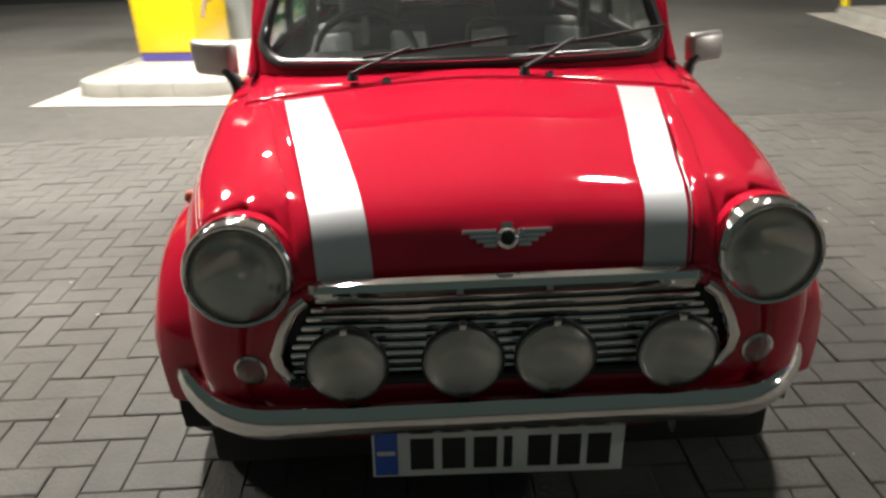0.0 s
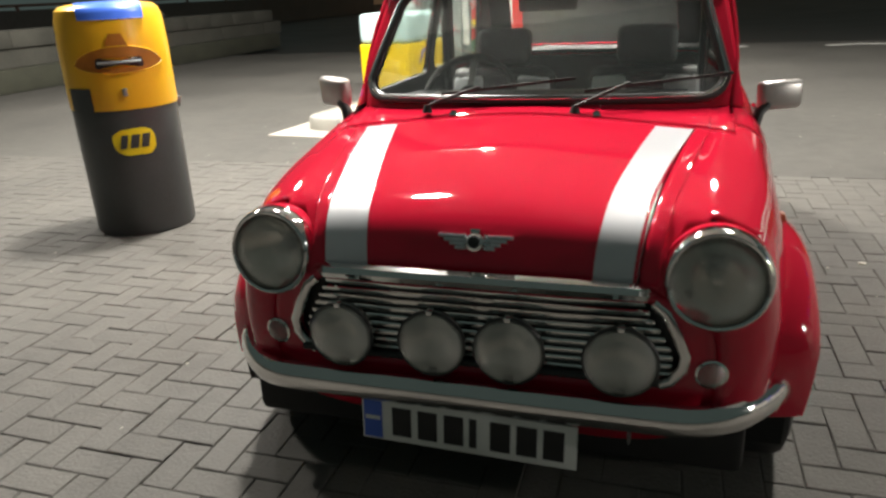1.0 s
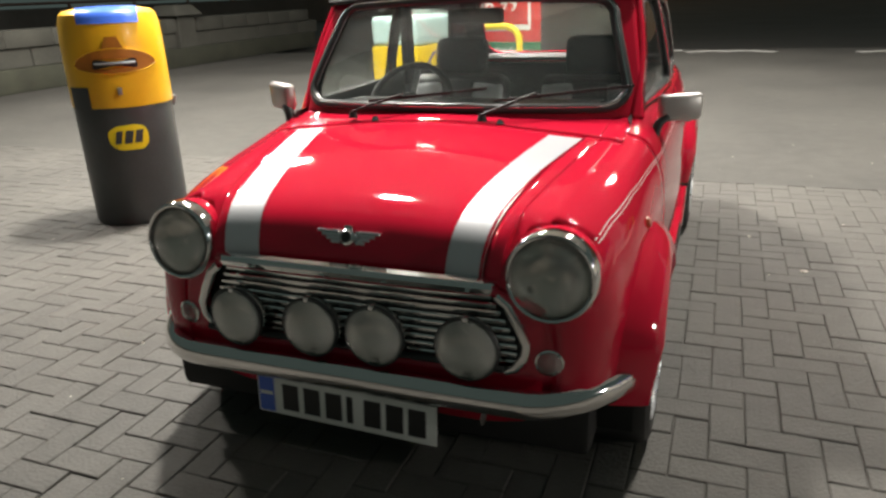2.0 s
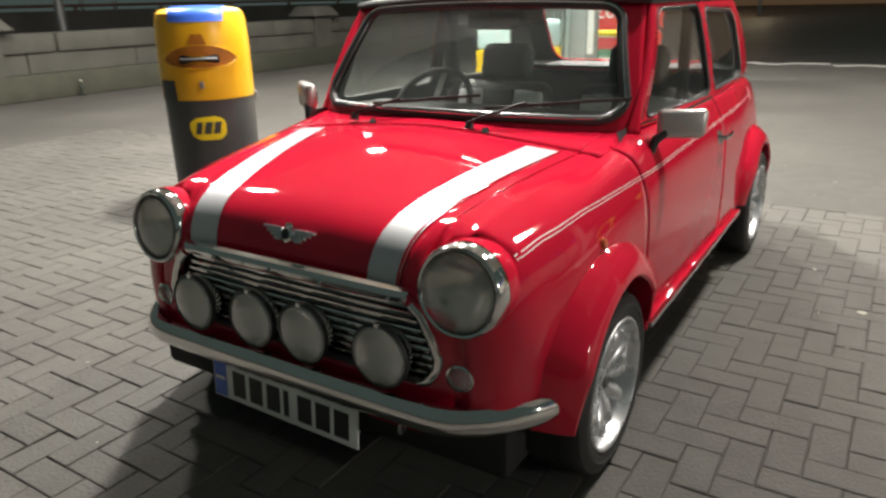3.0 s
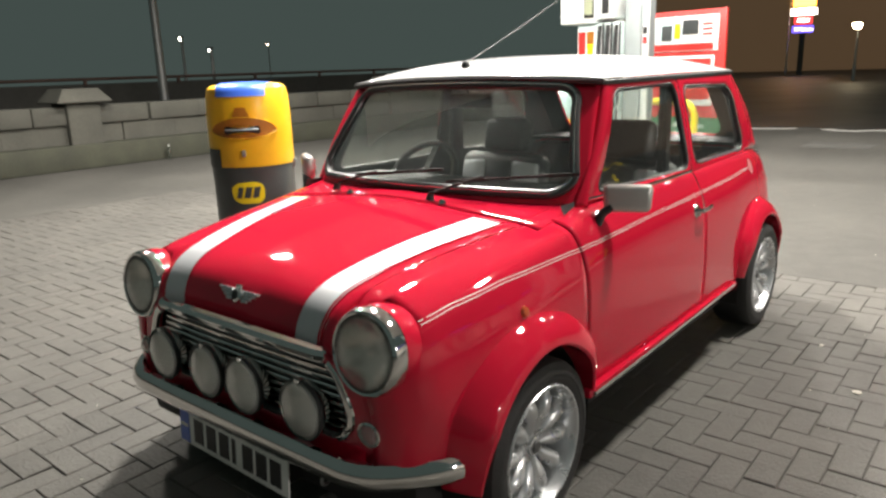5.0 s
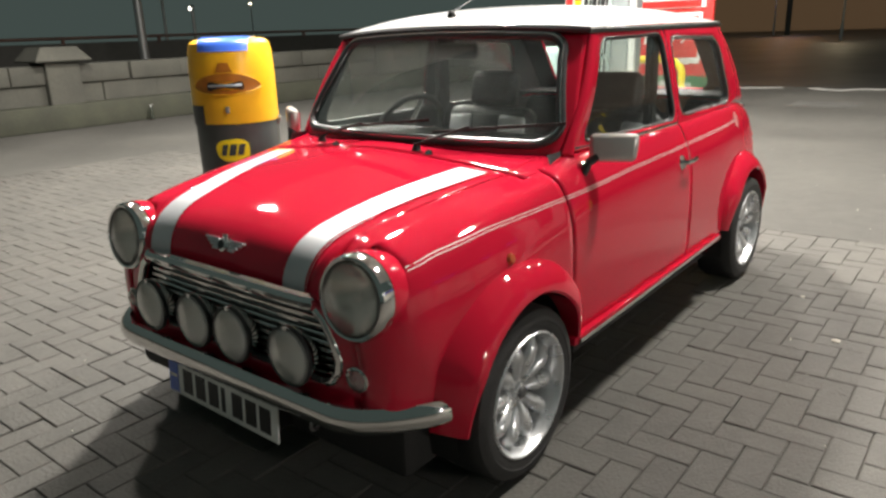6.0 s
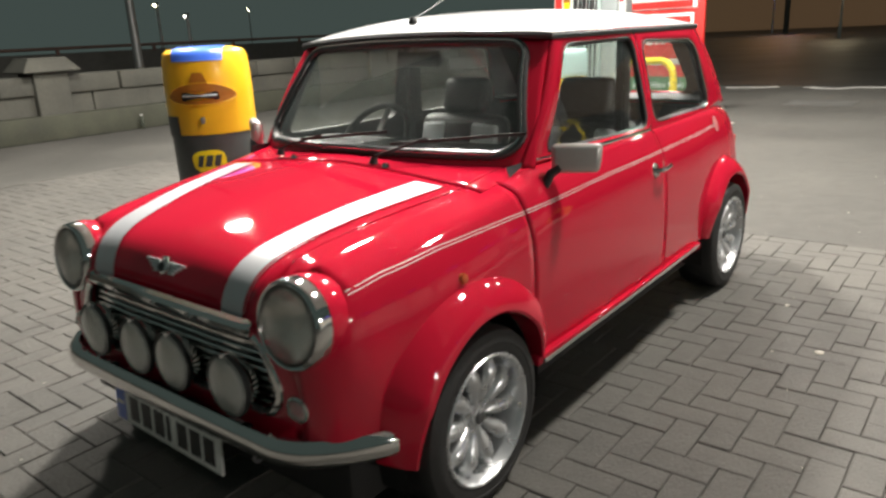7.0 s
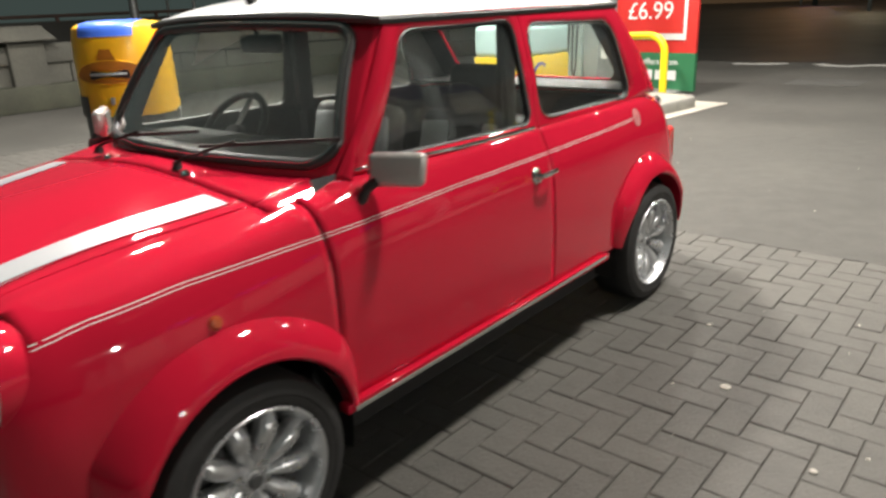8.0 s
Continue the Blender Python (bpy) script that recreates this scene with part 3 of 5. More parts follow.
def spot(x, z=0.471):
    h = new("spot_lamp")
    h.parent = car
    h.matrix_basis = lamp_pose(x, -0.487, z, -2, 0)
    h["label"] = "round driving lamp with pale cover"
    part("bowl", lathe([(0.078, 0.0), (0.079, -0.012), (0.070, -0.035), (0.045, -0.055), (0, -0.06)], 36), CHROME, h)
    part("rim", lathe([(0.0762, 0.004), (0.0785, 0.005), (0.081, 0.001), (0.079, -0.008), (0.075, -0.004)], 44, close=True), BLACK, h)
    part("reflector", lathe([(0.0, -0.045), (0.025, -0.041), (0.05, -0.024), (0.066, -0.005), (0.076, 0.001)], 40), REFLECTOR, h)
    ln = solid(part("lens", lathe([(0.0, 0.021), (0.02, 0.020), (0.04, 0.0165), (0.06, 0.0105), (0.0775, 0.002)], 40), FROST, h), 0.003)
    ln.visible_shadow = False
    part("bracket", box(-0.012, -0.075, -0.055, 0.012, -0.062, 0.004), BLACK, h)
    part("clip", box(-0.007, 0.072, -0.012, 0.007, 0.084, 0.010, 0.002), CHROME, h)
    return h


for s in (1, -1):
    headlamp(s)
    f = new("indicator_lamp")
    f.parent = car
    f.matrix_basis = lamp_pose(s * 0.51 + GX, -0.430, 0.437, 2, s * 8)
    f["label"] = "small round clear lamp with chrome rim"
    part("base", lathe([(0.034, -0.02), (0.036, 0.0), (0.034, 0.006), (0.029, 0.008)], 28), CHROME, f)
    part("reflector", lathe([(0, -0.012), (0.02, -0.006), (0.03, 0.004)], 24), REFLECTOR, f)
    solid(part("lens", lathe([(0, 0.024), (0.014, 0.022), (0.024, 0.015), (0.03, 0.006)], 28), LENS, f), 0.002)
for x in (-0.300, -0.077, 0.101, 0.339):
    spot(x)
part("lamp_bar", sweep([(-0.42, -0.452, 0.412), (0.42, -0.452, 0.412)], circle(0.009, 10)), BLACK, car)

# bumper
bump = []
for k in range(41):
    x = -0.685 + 1.37 * k / 40
    e = abs(x) / 0.685
    bump.append((x + 0.008, -0.512 + 0.018 * e**2 + 0.180 * max(0, (e - 0.66) / 0.34) ** 2.2, 0.342 - 0.006 * e))
for s, at in ((1, len(bump)), (-1, 0)):
    for k in range(1, 5):
        a = k / 4 * math.pi / 2
        p = (s * (0.685 + 0.004 * math.sin(a)) + 0.008, -0.314 + 0.030 * math.sin(a), 0.336)
        bump.insert(len(bump) if s > 0 else 0, p)
sc = [max(0.12, math.cos(k / 4 * math.pi / 2)) for k in range(4, 0, -1)]
bumper = part("front_bumper", sweep(bump, [(-0.012, -0.034), (0.004, -0.035), (0.015, -0.028), (0.022, -0.014), (0.024, 0.0), (0.022, 0.014), (0.015, 0.028), (0.004, 0.035), (-0.012, 0.034), (-0.006, 0.0)], scales=sc + [1] * 41 + sc[::-1]), CHROME, car, "chrome front bumper with a worn lower lip")
for s in (1, -1):
    part("bumper_bracket", box(s * 0.3 - 0.015, -0.505, 0.32, s * 0.3 + 0.015, -0.40, 0.345), BLACK, bumper)

# rear bumper and lamps
rb = [(x, 2.60 - 0.05 * (abs(x) / 0.64) ** 2 - 0.16 * max(0, (abs(x) / 0.64 - 0.7) / 0.3) ** 2, 0.36) for x in span(-0.64, 0.64, 20)]
part("rear_bumper", sweep(rb, [(0.010, -0.034), (-0.018, -0.026), (-0.026, 0.0), (-0.018, 0.026), (0.010, 0.034)]), CHROME, car)
for s in (1, -1):
    t = part("tail_lamp", box(s * 0.54 - 0.045, 2.45, 0.50, s * 0.54 + 0.045, 2.535, 0.66, 0.012), POSTER_R, car, "red tail lamp")
    part("tail_lamp_rim", ring(rounded(0.105, 0.175, 0.02), rounded(0.088, 0.158, 0.015), (0, 0), lambda x, z: (s * 0.54 + x, 2.53, 0.58 + z)), CHROME, t)
    part("filler_cap" if s < 0 else "rear_badge", lathe([(0, 0.022), (0.025, 0.02), (0.03, 0.008), (0.03, 0)], 24, pose(s * 0.655, 2.13, 0.77, 0, s * 80, 0) if s < 0 else pose(0.05, 2.48, 0.74, -60, 0, 0)), CHROME, car)
part("boot_hinge", lathe([(0, 0.03), (0.018, 0.028), (0.022, 0.0)], 20, pose(0.545, 2.40, 0.79, -40, 30, 0)), CHROME, car)

# number plate with bars in place of its characters
npl = part("number_plate", moved(box(-0.26, -0.003, -0.0555, 0.26, 0.003, 0.0555, 0.002), pose(0.0, -0.505, 0.243, -3, 1.2, 0)), PLATE_W, car, "white number plate hung below the bumper")
NP = pose(0.0, -0.505, 0.243, -3, 1.2, 0)
part("blue_band", moved(box(-0.255, -0.0045, -0.050, -0.208, -0.0032, 0.050), NP), BLUE, npl)
part("pale_bar", moved(box(-0.250, -0.0055, 0.0, -0.213, -0.0047, 0.010), NP), PLATE_W, npl)
for k, x0 in enumerate((-0.182, -0.117, -0.052, 0.010, 0.060, 0.122, 0.184)):
    w = 0.048 if k != 3 else 0.018
    part("bar", moved(box(x0, -0.0045, -0.038, x0 + w, -0.0032, 0.038), NP), INK, npl)
part("plate_bracket", box(-0.24, -0.498, 0.21, 0.24, -0.44, 0.32), UNDER, car)
part("towing_eye", moved(lathe([(0.012, -0.004), (0.02, 0), (0.012, 0.004)], 20, close=True), pose(0.37, -0.47, 0.265, 0, 90, 0)), STEEL, car)

# badge on the bonnet
BP = pose(0.014, -0.413, 0.693, 64, 0, 0)
badge = part("bonnet_badge", lathe([(0, 0.014), (0.015, 0.013), (0.021, 0.008), (0.022, 0)], 28, BP), CHROME, car, "winged chrome badge")
part("badge_centre", lathe([(0, 0.0155), (0.013, 0.0145), (0.014, 0.013)], 24, BP), BLACK, badge)
part("badge_crown", moved(box(-0.012, 0.020, -0.006, 0.012, 0.030, 0.010, 0.003), BP), CHROME, badge)
for s in (1, -1):
    for k in range(4):
        b1 = 0.084 - 0.013 * k
        z = 0.013 - 0.0085 * k
        part("badge_wing", moved(box(0.021, z - 0.0038, -0.006, b1, z + 0.0038, 0.009 - 0.001 * k, 0.0014), BP @ Matrix.Diagonal((s, 1, 1, 1))), ALLOY, badge)




# the nose is drawn out a little ahead of the wheels
def nose(y):
    t = min(1.0, max(0.0, (-0.25 - y) / 0.15))
    return t * t * (3 - 2 * t)


FIXED = ("front_bumper", "number_plate", "plate_bracket", "towing_eye", "front_wheel_arch", "wheel_well", "wheel", "underbody", "sill")


def draw_out(ob):
    if ob.name.split(".")[0] in FIXED:
        return
    if ob.matrix_basis != Matrix.Identity(4):
        f = nose(ob.location.y)
        ob.location += Vector((0.007 * f, -0.026 * f, 0))
        return
    if ob.data:
        for v in ob.data.vertices:
            f = nose(v.co.y)
            v.co += Vector((0.007 * f, -0.026 * f, 0))
    for child in ob.children:
        draw_out(child)


for front_part in list(car.children):
    draw_out(front_part)

# ---- upper body ----
def ws(x, v):
    """The windscreen's surface: v 0 at the scuttle, 1 at the roof."""
    e = (x / 0.58) ** 2
    y0, z0 = 0.285 + 0.135 * e, 0.868 - 0.008 * e
    y1, z1 = 0.598 + 0.060 * e, 1.243 - 0.022 * e
    return (x, y0 + (y1 - y0) * v + 0.010 * math.sin(math.pi * v) * -1, z0 + (z1 - z0) * v)


ws_outer = [(-0.628, -0.02), (0.628, -0.02), (0.556, 1.0), (-0.556, 1.0)]


def rrect(hw0, hw1, v0, v1, rx, rv, n=7):
    out = []
    for sx, vv, a0, hw in ((1, v1, 0, hw1), (-1, v1, 90, hw1), (-1, v0, 180, hw0), (1, v0, 270, hw0)):
        cx, cv = sx * (hw - rx), vv - rv * (1 if vv > 0.5 else -1)
        out += [(cx + rx * math.cos(radians(a0 + 90 * k / n)), cv + rv * math.sin(radians(a0 + 90 * k / n))) for k in range(n + 1)]
    return out


ws_hole = rrect(0.572, 0.508, 0.055, 0.945, 0.075, 0.17)
ws_seal = rrect(0.570, 0.506, 0.058, 0.942, 0.073, 0.168)
solid(part("windscreen_frame", ring(ws_outer, ws_hole, (0, 0.5), lambda x, v: ws(x, v), steps=4), RED, car), 0.012, -1)


def dense(poly, n=6):
    out = []
    for i in range(len(poly)):
        a, b = poly[i], poly[(i + 1) % len(poly)]
        m = max(1, int(math.dist(a, b) * 20 / 2))
        out += [(a[0] + (b[0] - a[0]) * k / m, a[1] + (b[1] - a[1]) * k / m) for k in range(m)]
    return out


screen = part("windscreen", filled(dense(ws_seal), (0, 0.5), lambda x, v: ws(x, v), 6), SCREEN_GLASS, car, "curved glass windscreen")
solid(screen, 0.005, 0, False)
screen.visible_shadow = False
ws_up = Vector((0, -0.76, 0.65))
part("windscreen_seal", sweep([Vector(ws(*p)) for p in dense(ws_seal)], [(0.017 * a, 0.013 * b + 0.004) for a, b in circle(1, 10)], closed=True, up=tuple(ws_up)), SEAL, car, "black rubber screen seal")
part("seal_bead", sweep([Vector(ws(*p)) + ws_up * 0.015 for p in dense(rrect(0.572, 0.508, 0.055, 0.945, 0.075, 0.17))], [(0.005 * a, 0.0035 * b) for a, b in circle(1, 6)], closed=True, up=tuple(ws_up)), CHROME, car)


def side_x(y, z):
    w0 = body(min(max(y, 0.40), 2.3), 3.0)[0] - 0.004
    top = 0.556 - 0.03 * max(0, (y - 1.0)) ** 1.3 / 1.0
    t = (z - 0.856) / (1.232 - 0.856)
    return w0 + (top - w0) * t + 0.012 * math.sin(math.pi * min(max(t, 0), 1))


door_out = [(0.415, 0.852), (0.660, 1.232), (1.262, 1.236), (1.262, 0.852)]
door_hole = soften([(0.520, 0.880), (0.705, 1.196), (1.222, 1.200), (1.232, 0.872)], 0.05)
quart_out = [(1.262, 0.852), (1.262, 1.236), (1.965, 1.232), (2.315, 0.852)]
quart_hole = soften([(1.290, 0.880), (1.292, 1.186), (1.905, 1.168), (2.020, 0.866)], 0.075)
for s in (1, -1):
    fs = lambda y, z: (s * side_x(y, z), y, z)
    solid(part("door_window_frame", ring(door_out, door_hole, (0.92, 1.05), fs, steps=2), RED, car), 0.022, 0)
    solid(part("rear_pillar", ring(quart_out, quart_hole, (1.6, 1.03), fs, steps=3), RED, car), 0.022, 0)
    fi = lambda y, z: (s * (side_x(y, z) - 0.006), y, z)
    for nm, hole, c in (("door_window", door_hole, (0.92, 1.05)), ("quarter_window", quart_hole, (1.6, 1.03))):
        g = solid(part(nm, filled(hole, c, fi, 3), GLASS, car, "side window of clear glass"), 0.004, 0, False)
        g.visible_shadow = False
        part("window_seal", sweep([fs(*p) for p in hole], [(0.008 * a, 0.0135 * b) for a, b in circle(1, 8)], closed=True, up=(s, 0, 0.2)), SEAL if nm == "quarter_window" else BLACK, g)
    part("waist_trim", sweep([(s * (side_x(0.47, 0.868) + 0.012), 0.47, 0.868), (s * (side_x(0.85, 0.864) + 0.014), 0.85, 0.864), (s * (side_x(1.24, 0.862) + 0.013), 1.24, 0.862)], [(0.005 * a, 0.006 * b) for a, b in circle(1, 8)]), CHROME, car)
    part("quarter_bead", sweep([(s * (side_x(y, z) + 0.012), y, z) for y, z in quart_hole], [(0.003 * a, 0.003 * b) for a, b in circle(1, 6)], closed=True, up=(s, 0, 0.2)), CHROME, car)
    part("b_pillar_inner", box(min(s * 0.515, s * 0.54), 1.215, 0.85, max(s * 0.515, s * 0.54), 1.295, 1.21, 0.004), BLACK, car)
    part("door_card", grid(lambda y, z: (s * (0.640 - 0.09 * max(0, y - 1.3) - 0.05 * max(0, (z - 0.74) / 0.12)), y, z), span(0.34, 2.2, 8), [0.33, 0.5, 0.74, 0.80, 0.866]), TRIM, car)
    ft = lambda y, z: (s * (side_x(y, z) - 0.016), y, z)
    part("pillar_trim", ring(door_out, door_hole, (0.92, 1.05), ft, steps=1), TRIM, car)
    part("pillar_trim", ring(quart_out, quart_hole, (1.6, 1.03), ft, steps=1), TRIM, car)

# roof
RY0, RY1 = 0.640, 1.985


def roof(a, b):
    """a -1..1 across, b 0..1 from front to back."""
    y = RY0 + (RY1 - RY0) * b - 0.05 * (1 - a * a) * (1 - b) ** 3 + 0.03 * (1 - a * a) * b**3
    w = 0.565 - 0.03 * max(0, y - 1.0) ** 1.3
    f = (1 - abs(a) ** 2.4) * (1 - abs(2 * b - 0.96) ** 3.2 / 1.2)
    edge = (1 - abs(a) ** 9) * (1 - abs(2 * b - 1) ** 14)
    return (w * a, y, 1.238 + 0.022 * edge + 0.066 * max(0, f))


def ease(n):
    return [math.sin(math.pi / 2 * (2 * k / n - 1)) for k in range(n + 1)]


roof_ob = solid(part("roof", grid(lambda a, b: roof(a, (b + 1) / 2), ease(36), ease(36)), WHITE_PAINT, car, "white painted roof"), 0.01, -1)
rim = [roof(a, 0) for a in span(-1, 1, 20)] + [roof(1, b) for b in span(0, 1, 20)[1:]] + [roof(a, 1) for a in span(1, -1, 20)[1:]] + [roof(-1, b) for b in span(1, 0, 20)[1:-1]]
part("roof_gutter", sweep([(x, y, z - 0.010) for x, y, z in rim], [(-0.018, -0.010), (0.012, -0.012), (0.016, 0.0), (0.010, 0.008), (-0.018, 0.004)], closed=True), BLACK, car, "black roof gutter")
part("headlining", grid(lambda a, b: (lambda p: (p[0] * 0.98, p[1], p[2] - 0.025))(roof(a, (b + 1) / 2)), span(-1, 1, 10), span(-1, 1, 10)), TRIM, car)
# rear screen
rs_outer = [(-0.560, 0), (0.560, 0), (0.52, 1), (-0.52, 1)]
rs_hole = rrect(0.44, 0.42, 0.14, 0.92, 0.06, 0.16)
rsf = lambda x, v: (x, 2.325 - 0.355 * v - 0.03 * (x / 0.56) ** 2, 0.852 + 0.385 * v)
solid(part("rear_screen_frame", ring(rs_outer, rs_hole, (0, 0.5), rsf, steps=3), RED, car), 0.012, 0)
part("screen_trim", ring(rs_outer, rs_hole, (0, 0.5), lambda x, v: (rsf(x, v)[0], rsf(x, v)[1] - 0.022, rsf(x, v)[2]), steps=1), TRIM, car)
part("screen_trim", ring(ws_outer, ws_hole, (0, 0.5), lambda x, v: (ws(x, v)[0] * 0.97, ws(x, v)[1] + 0.016, ws(x, v)[2] - 0.004), steps=1), TRIM, car)
g = solid(part("rear_screen", filled(dense(rs_hole), (0, 0.5), rsf, 3), GLASS, car), 0.004, 0, False)
g.visible_shadow = False
# aerial
aer = part("aerial", lathe([(0.018, 0), (0.016, 0.012), (0.008, 0.022), (0, 0.024)], 20, pose(-0.01, 0.665, 1.287)), BLACK, car, "thin black roof aerial")
part("mast", sweep([(-0.01, 0.665, 1.30), (-0.008, 1.0, 1.425), (-0.005, 1.33, 1.555)], circle(0.002, 6)), BLACK, aer)

# door mirrors
for s in (1, -1):
    mi = new("door_mirror")
    mi.parent = car
    mi.matrix_basis = pose(0.735, 0.497, 0.880, -7, 0, 27) if s > 0 else pose(-0.722, 0.452, 0.902, 0, 0, -32) @ Matrix.Scale(1.16, 4)
    mi["label"] = "silver wedge-shaped door mirror"
    bm = box(-0.074, -0.014, -0.046, 0.074, 0.024, 0.042, 0.016, seg=3)
    for v in bm.verts:
        t = min(1, max(0, (0.03 - v.co.y) / 0.056))
        o = v.co.x * s / 0.078
        v.co.z *= 1 - 0.05 * t
        if v.co.z < 0:
            v.co.x -= s * 0.009 * max(0, o) * v.co.z / -0.042
        v.co.y += 0.012 * max(0, o) * t
    part("shell", bm, MIRROR_SHELL, mi)
    part("mirror_glass", box(-0.060, 0.0225, -0.030, 0.060, 0.027, 0.030), MIRROR, mi)
    part("arm", sweep([(-s * 0.050, -0.005, -0.028), (-s * 0.078, -0.008, -0.048), (-s * 0.092, -0.012, -0.080), (-s * 0.104, -0.015, -0.115)], [(0.014 * a, 0.017 * q) for a, q in circle(1, 10)], up=(0, 1, 0), scales=[0.9, 1.0, 1.0, 1.15]), BLACK, mi)
    # door handle
    hd = part("door_handle", sweep([(s * 0.712, 1.155, 0.723), (s * 0.735, 1.163, 0.724), (s * 0.742, 1.19, 0.727), (s * 0.742, 1.235, 0.730), (s * 0.734, 1.243, 0.731)], [(0.006 * a, 0.009 * b) for a, b in circle(1, 10)]), CHROME, car, "chrome door handle")
    part("escutcheon", lathe([(0, 0.014), (0.020, 0.012), (0.028, 0.005), (0.030, 0)], 28, pose(s * 0.705, 1.166, 0.720, 0, s * 86, 0)), CHROME, hd)
    part("lock", lathe([(0, 0.010), (0.008, 0.009), (0.010, 0)], 16, pose(s * 0.713, 1.166, 0.708, 0, s * 86, 0)), CHROME, hd)

# wipers and washer jets
for px, tip, mid in ((0.150, (0.505, 0.20), (0.30, 0.145)), (-0.305, (0.02, 0.165), (-0.15, 0.125))):
    wp = part("wiper", lathe([(0, 0.026), (0.010, 0.024), (0.014, 0.010), (0.016, 0)], 18, pose(px, 0.243, 0.862, -12, 0, 0)), BLACK, car, "black wiper")
    m3, t3 = Vector(ws(*mid)) + ws_up * 0.030, Vector(ws(*tip)) + ws_up * 0.026
    part("arm", sweep([(px, 0.238, 0.882), (px + 0.03, 0.25, 0.895), tuple(m3)], [(0.005, -0.004), (0.005, 0.004), (-0.005, 0.004), (-0.005, -0.004)]), BLACK, wp)
    d = (t3 - m3) * 1.0
    part("blade", sweep([tuple(Vector(ws(mid[0] - 0.13 + 0.42 * k / 8, mid[1] - 0.045 + 0.115 * k / 8)) + ws_up * 0.022) for k in range(9)], [(0.003, -0.006), (0.003, 0.003), (-0.003, 0.003), (-0.003, -0.006)]), RUBBER, wp)
for x in (0.215, -0.215):
    part("washer_jet", lathe([(0, 0.014), (0.008, 0.012), (0.012, 0.004), (0.013, 0)], 16, pose(x, 0.228, bonnet_at(abs(x), 0.205, 0).z + 0.006)), CHROME, car)

# cabin
dash = part("dashboard", box(-0.60, 0.47, 0.70, 0.60, 0.63, 0.850, 0.02), TRIM, car)
part("dash_shelf", grid(lambda x, t: (x, ws(x, 0.03)[1] + 0.012 + (0.63 - ws(x, 0.03)[1]) * t, 0.887 - 0.010 * t), span(-0.47, 0.47, 20), span(0, 1, 4)), TRIM, car)
sw = new("steering_wheel")
sw.parent = car
sw.matrix_basis = pose(-0.30, 0.72, 0.845, 52, 0, 0)
part("wheel_rim", moved(lathe([(0.165 + 0.013 * math.cos(a), 0.013 * math.sin(a)) for a in span(0, 2 * math.pi, 10)[:-1]], 40, close=True), Matrix.Identity(4)), BLACK, sw)
for a in (90, 210, 330):
    part("wheel_spoke", moved(box(0.02, -0.012, -0.01, 0.16, 0.012, -0.004), pose(0, 0, 0, 0, 0, a)), STEEL, sw)
part("boss", lathe([(0, 0.012), (0.04, 0.008), (0.05, -0.02)], 24), BLACK, sw)


def seat(x):
    h = new("front_seat")
    h.parent = car
    h.matrix_basis = pose(x, 0.01, -0.09)
    h["label"] = "black leather front seat with pale grey panels and headrest"
    part("cushion", box(-0.24, 0.78, 0.415, 0.24, 1.26, 0.52, 0.05, seg=3), TRIM, h)
    part("backrest", moved(box(-0.235, -0.06, 0.0, 0.235, 0.06, 0.50, 0.05, seg=4), pose(0, 1.25, 0.48, -13, 0, 0)), TRIM, h)
    for sx in (-1, 1):
        part("side_panel", moved(box(sx * 0.15 - 0.075, -0.078, 0.06, sx * 0.15 + 0.075, -0.040, 0.46, 0.025, seg=3), pose(0, 1.25, 0.48, -13, 0, sx * 5)), SEAT_GREY, h, "pale grey bolster")
    part("centre_panel", moved(box(-0.075, -0.068, 0.05, 0.075, -0.05, 0.46, 0.012, seg=2), pose(0, 1.25, 0.48, -13, 0, 0)), TRIM, h)
    part("headrest", moved(box(-0.125, -0.05, 0.50, 0.125, 0.045, 0.67, 0.04, seg=4), pose(0, 1.25, 0.48, -13, 0, 0)), TRIM, h)
    for sx in (-1, 1):
        part("headrest_post", moved(lathe([(0.006, 0.46), (0.006, 0.54)], 10), pose(sx * 0.05, 1.25, 0.48, -13, 0, 0)), CHROME, h)


seat(-0.31)
seat(0.31)
part("rear_seat", box(-0.58, 1.72, 0.36, 0.58, 2.05, 0.56, 0.04), TRIM, car, "dark rear bench seat")
part("rear_seat_back", moved(box(-0.58, -0.06, 0, 0.58, 0.06, 0.42, 0.04), pose(0, 2.03, 0.45, -12, 0, 0)), TRIM, car)
part("parcel_shelf", box(-0.57, 1.98, 0.888, 0.57, 2.285, 0.900, 0.004), TRIM, car)
im = part("interior_mirror", box(-0.10, 0.665, 1.135, 0.10, 0.69, 1.19, 0.012), BLACK, car)
part("stalk", sweep([(0, 0.675, 1.18), (0, 0.64, 1.232)], circle(0.006, 8)), BLACK, im)
for s in (1, -1):
    part("seat_belt", sweep([(s * 0.545, 1.24, 1.12), (s * 0.55, 1.25, 0.75), (s * 0.56, 1.26, 0.40)], [(0.002, -0.022), (0.002, 0.022), (-0.002, 0.022), (-0.002, -0.022)], up=(0, 1, 0)), BLACK, car)

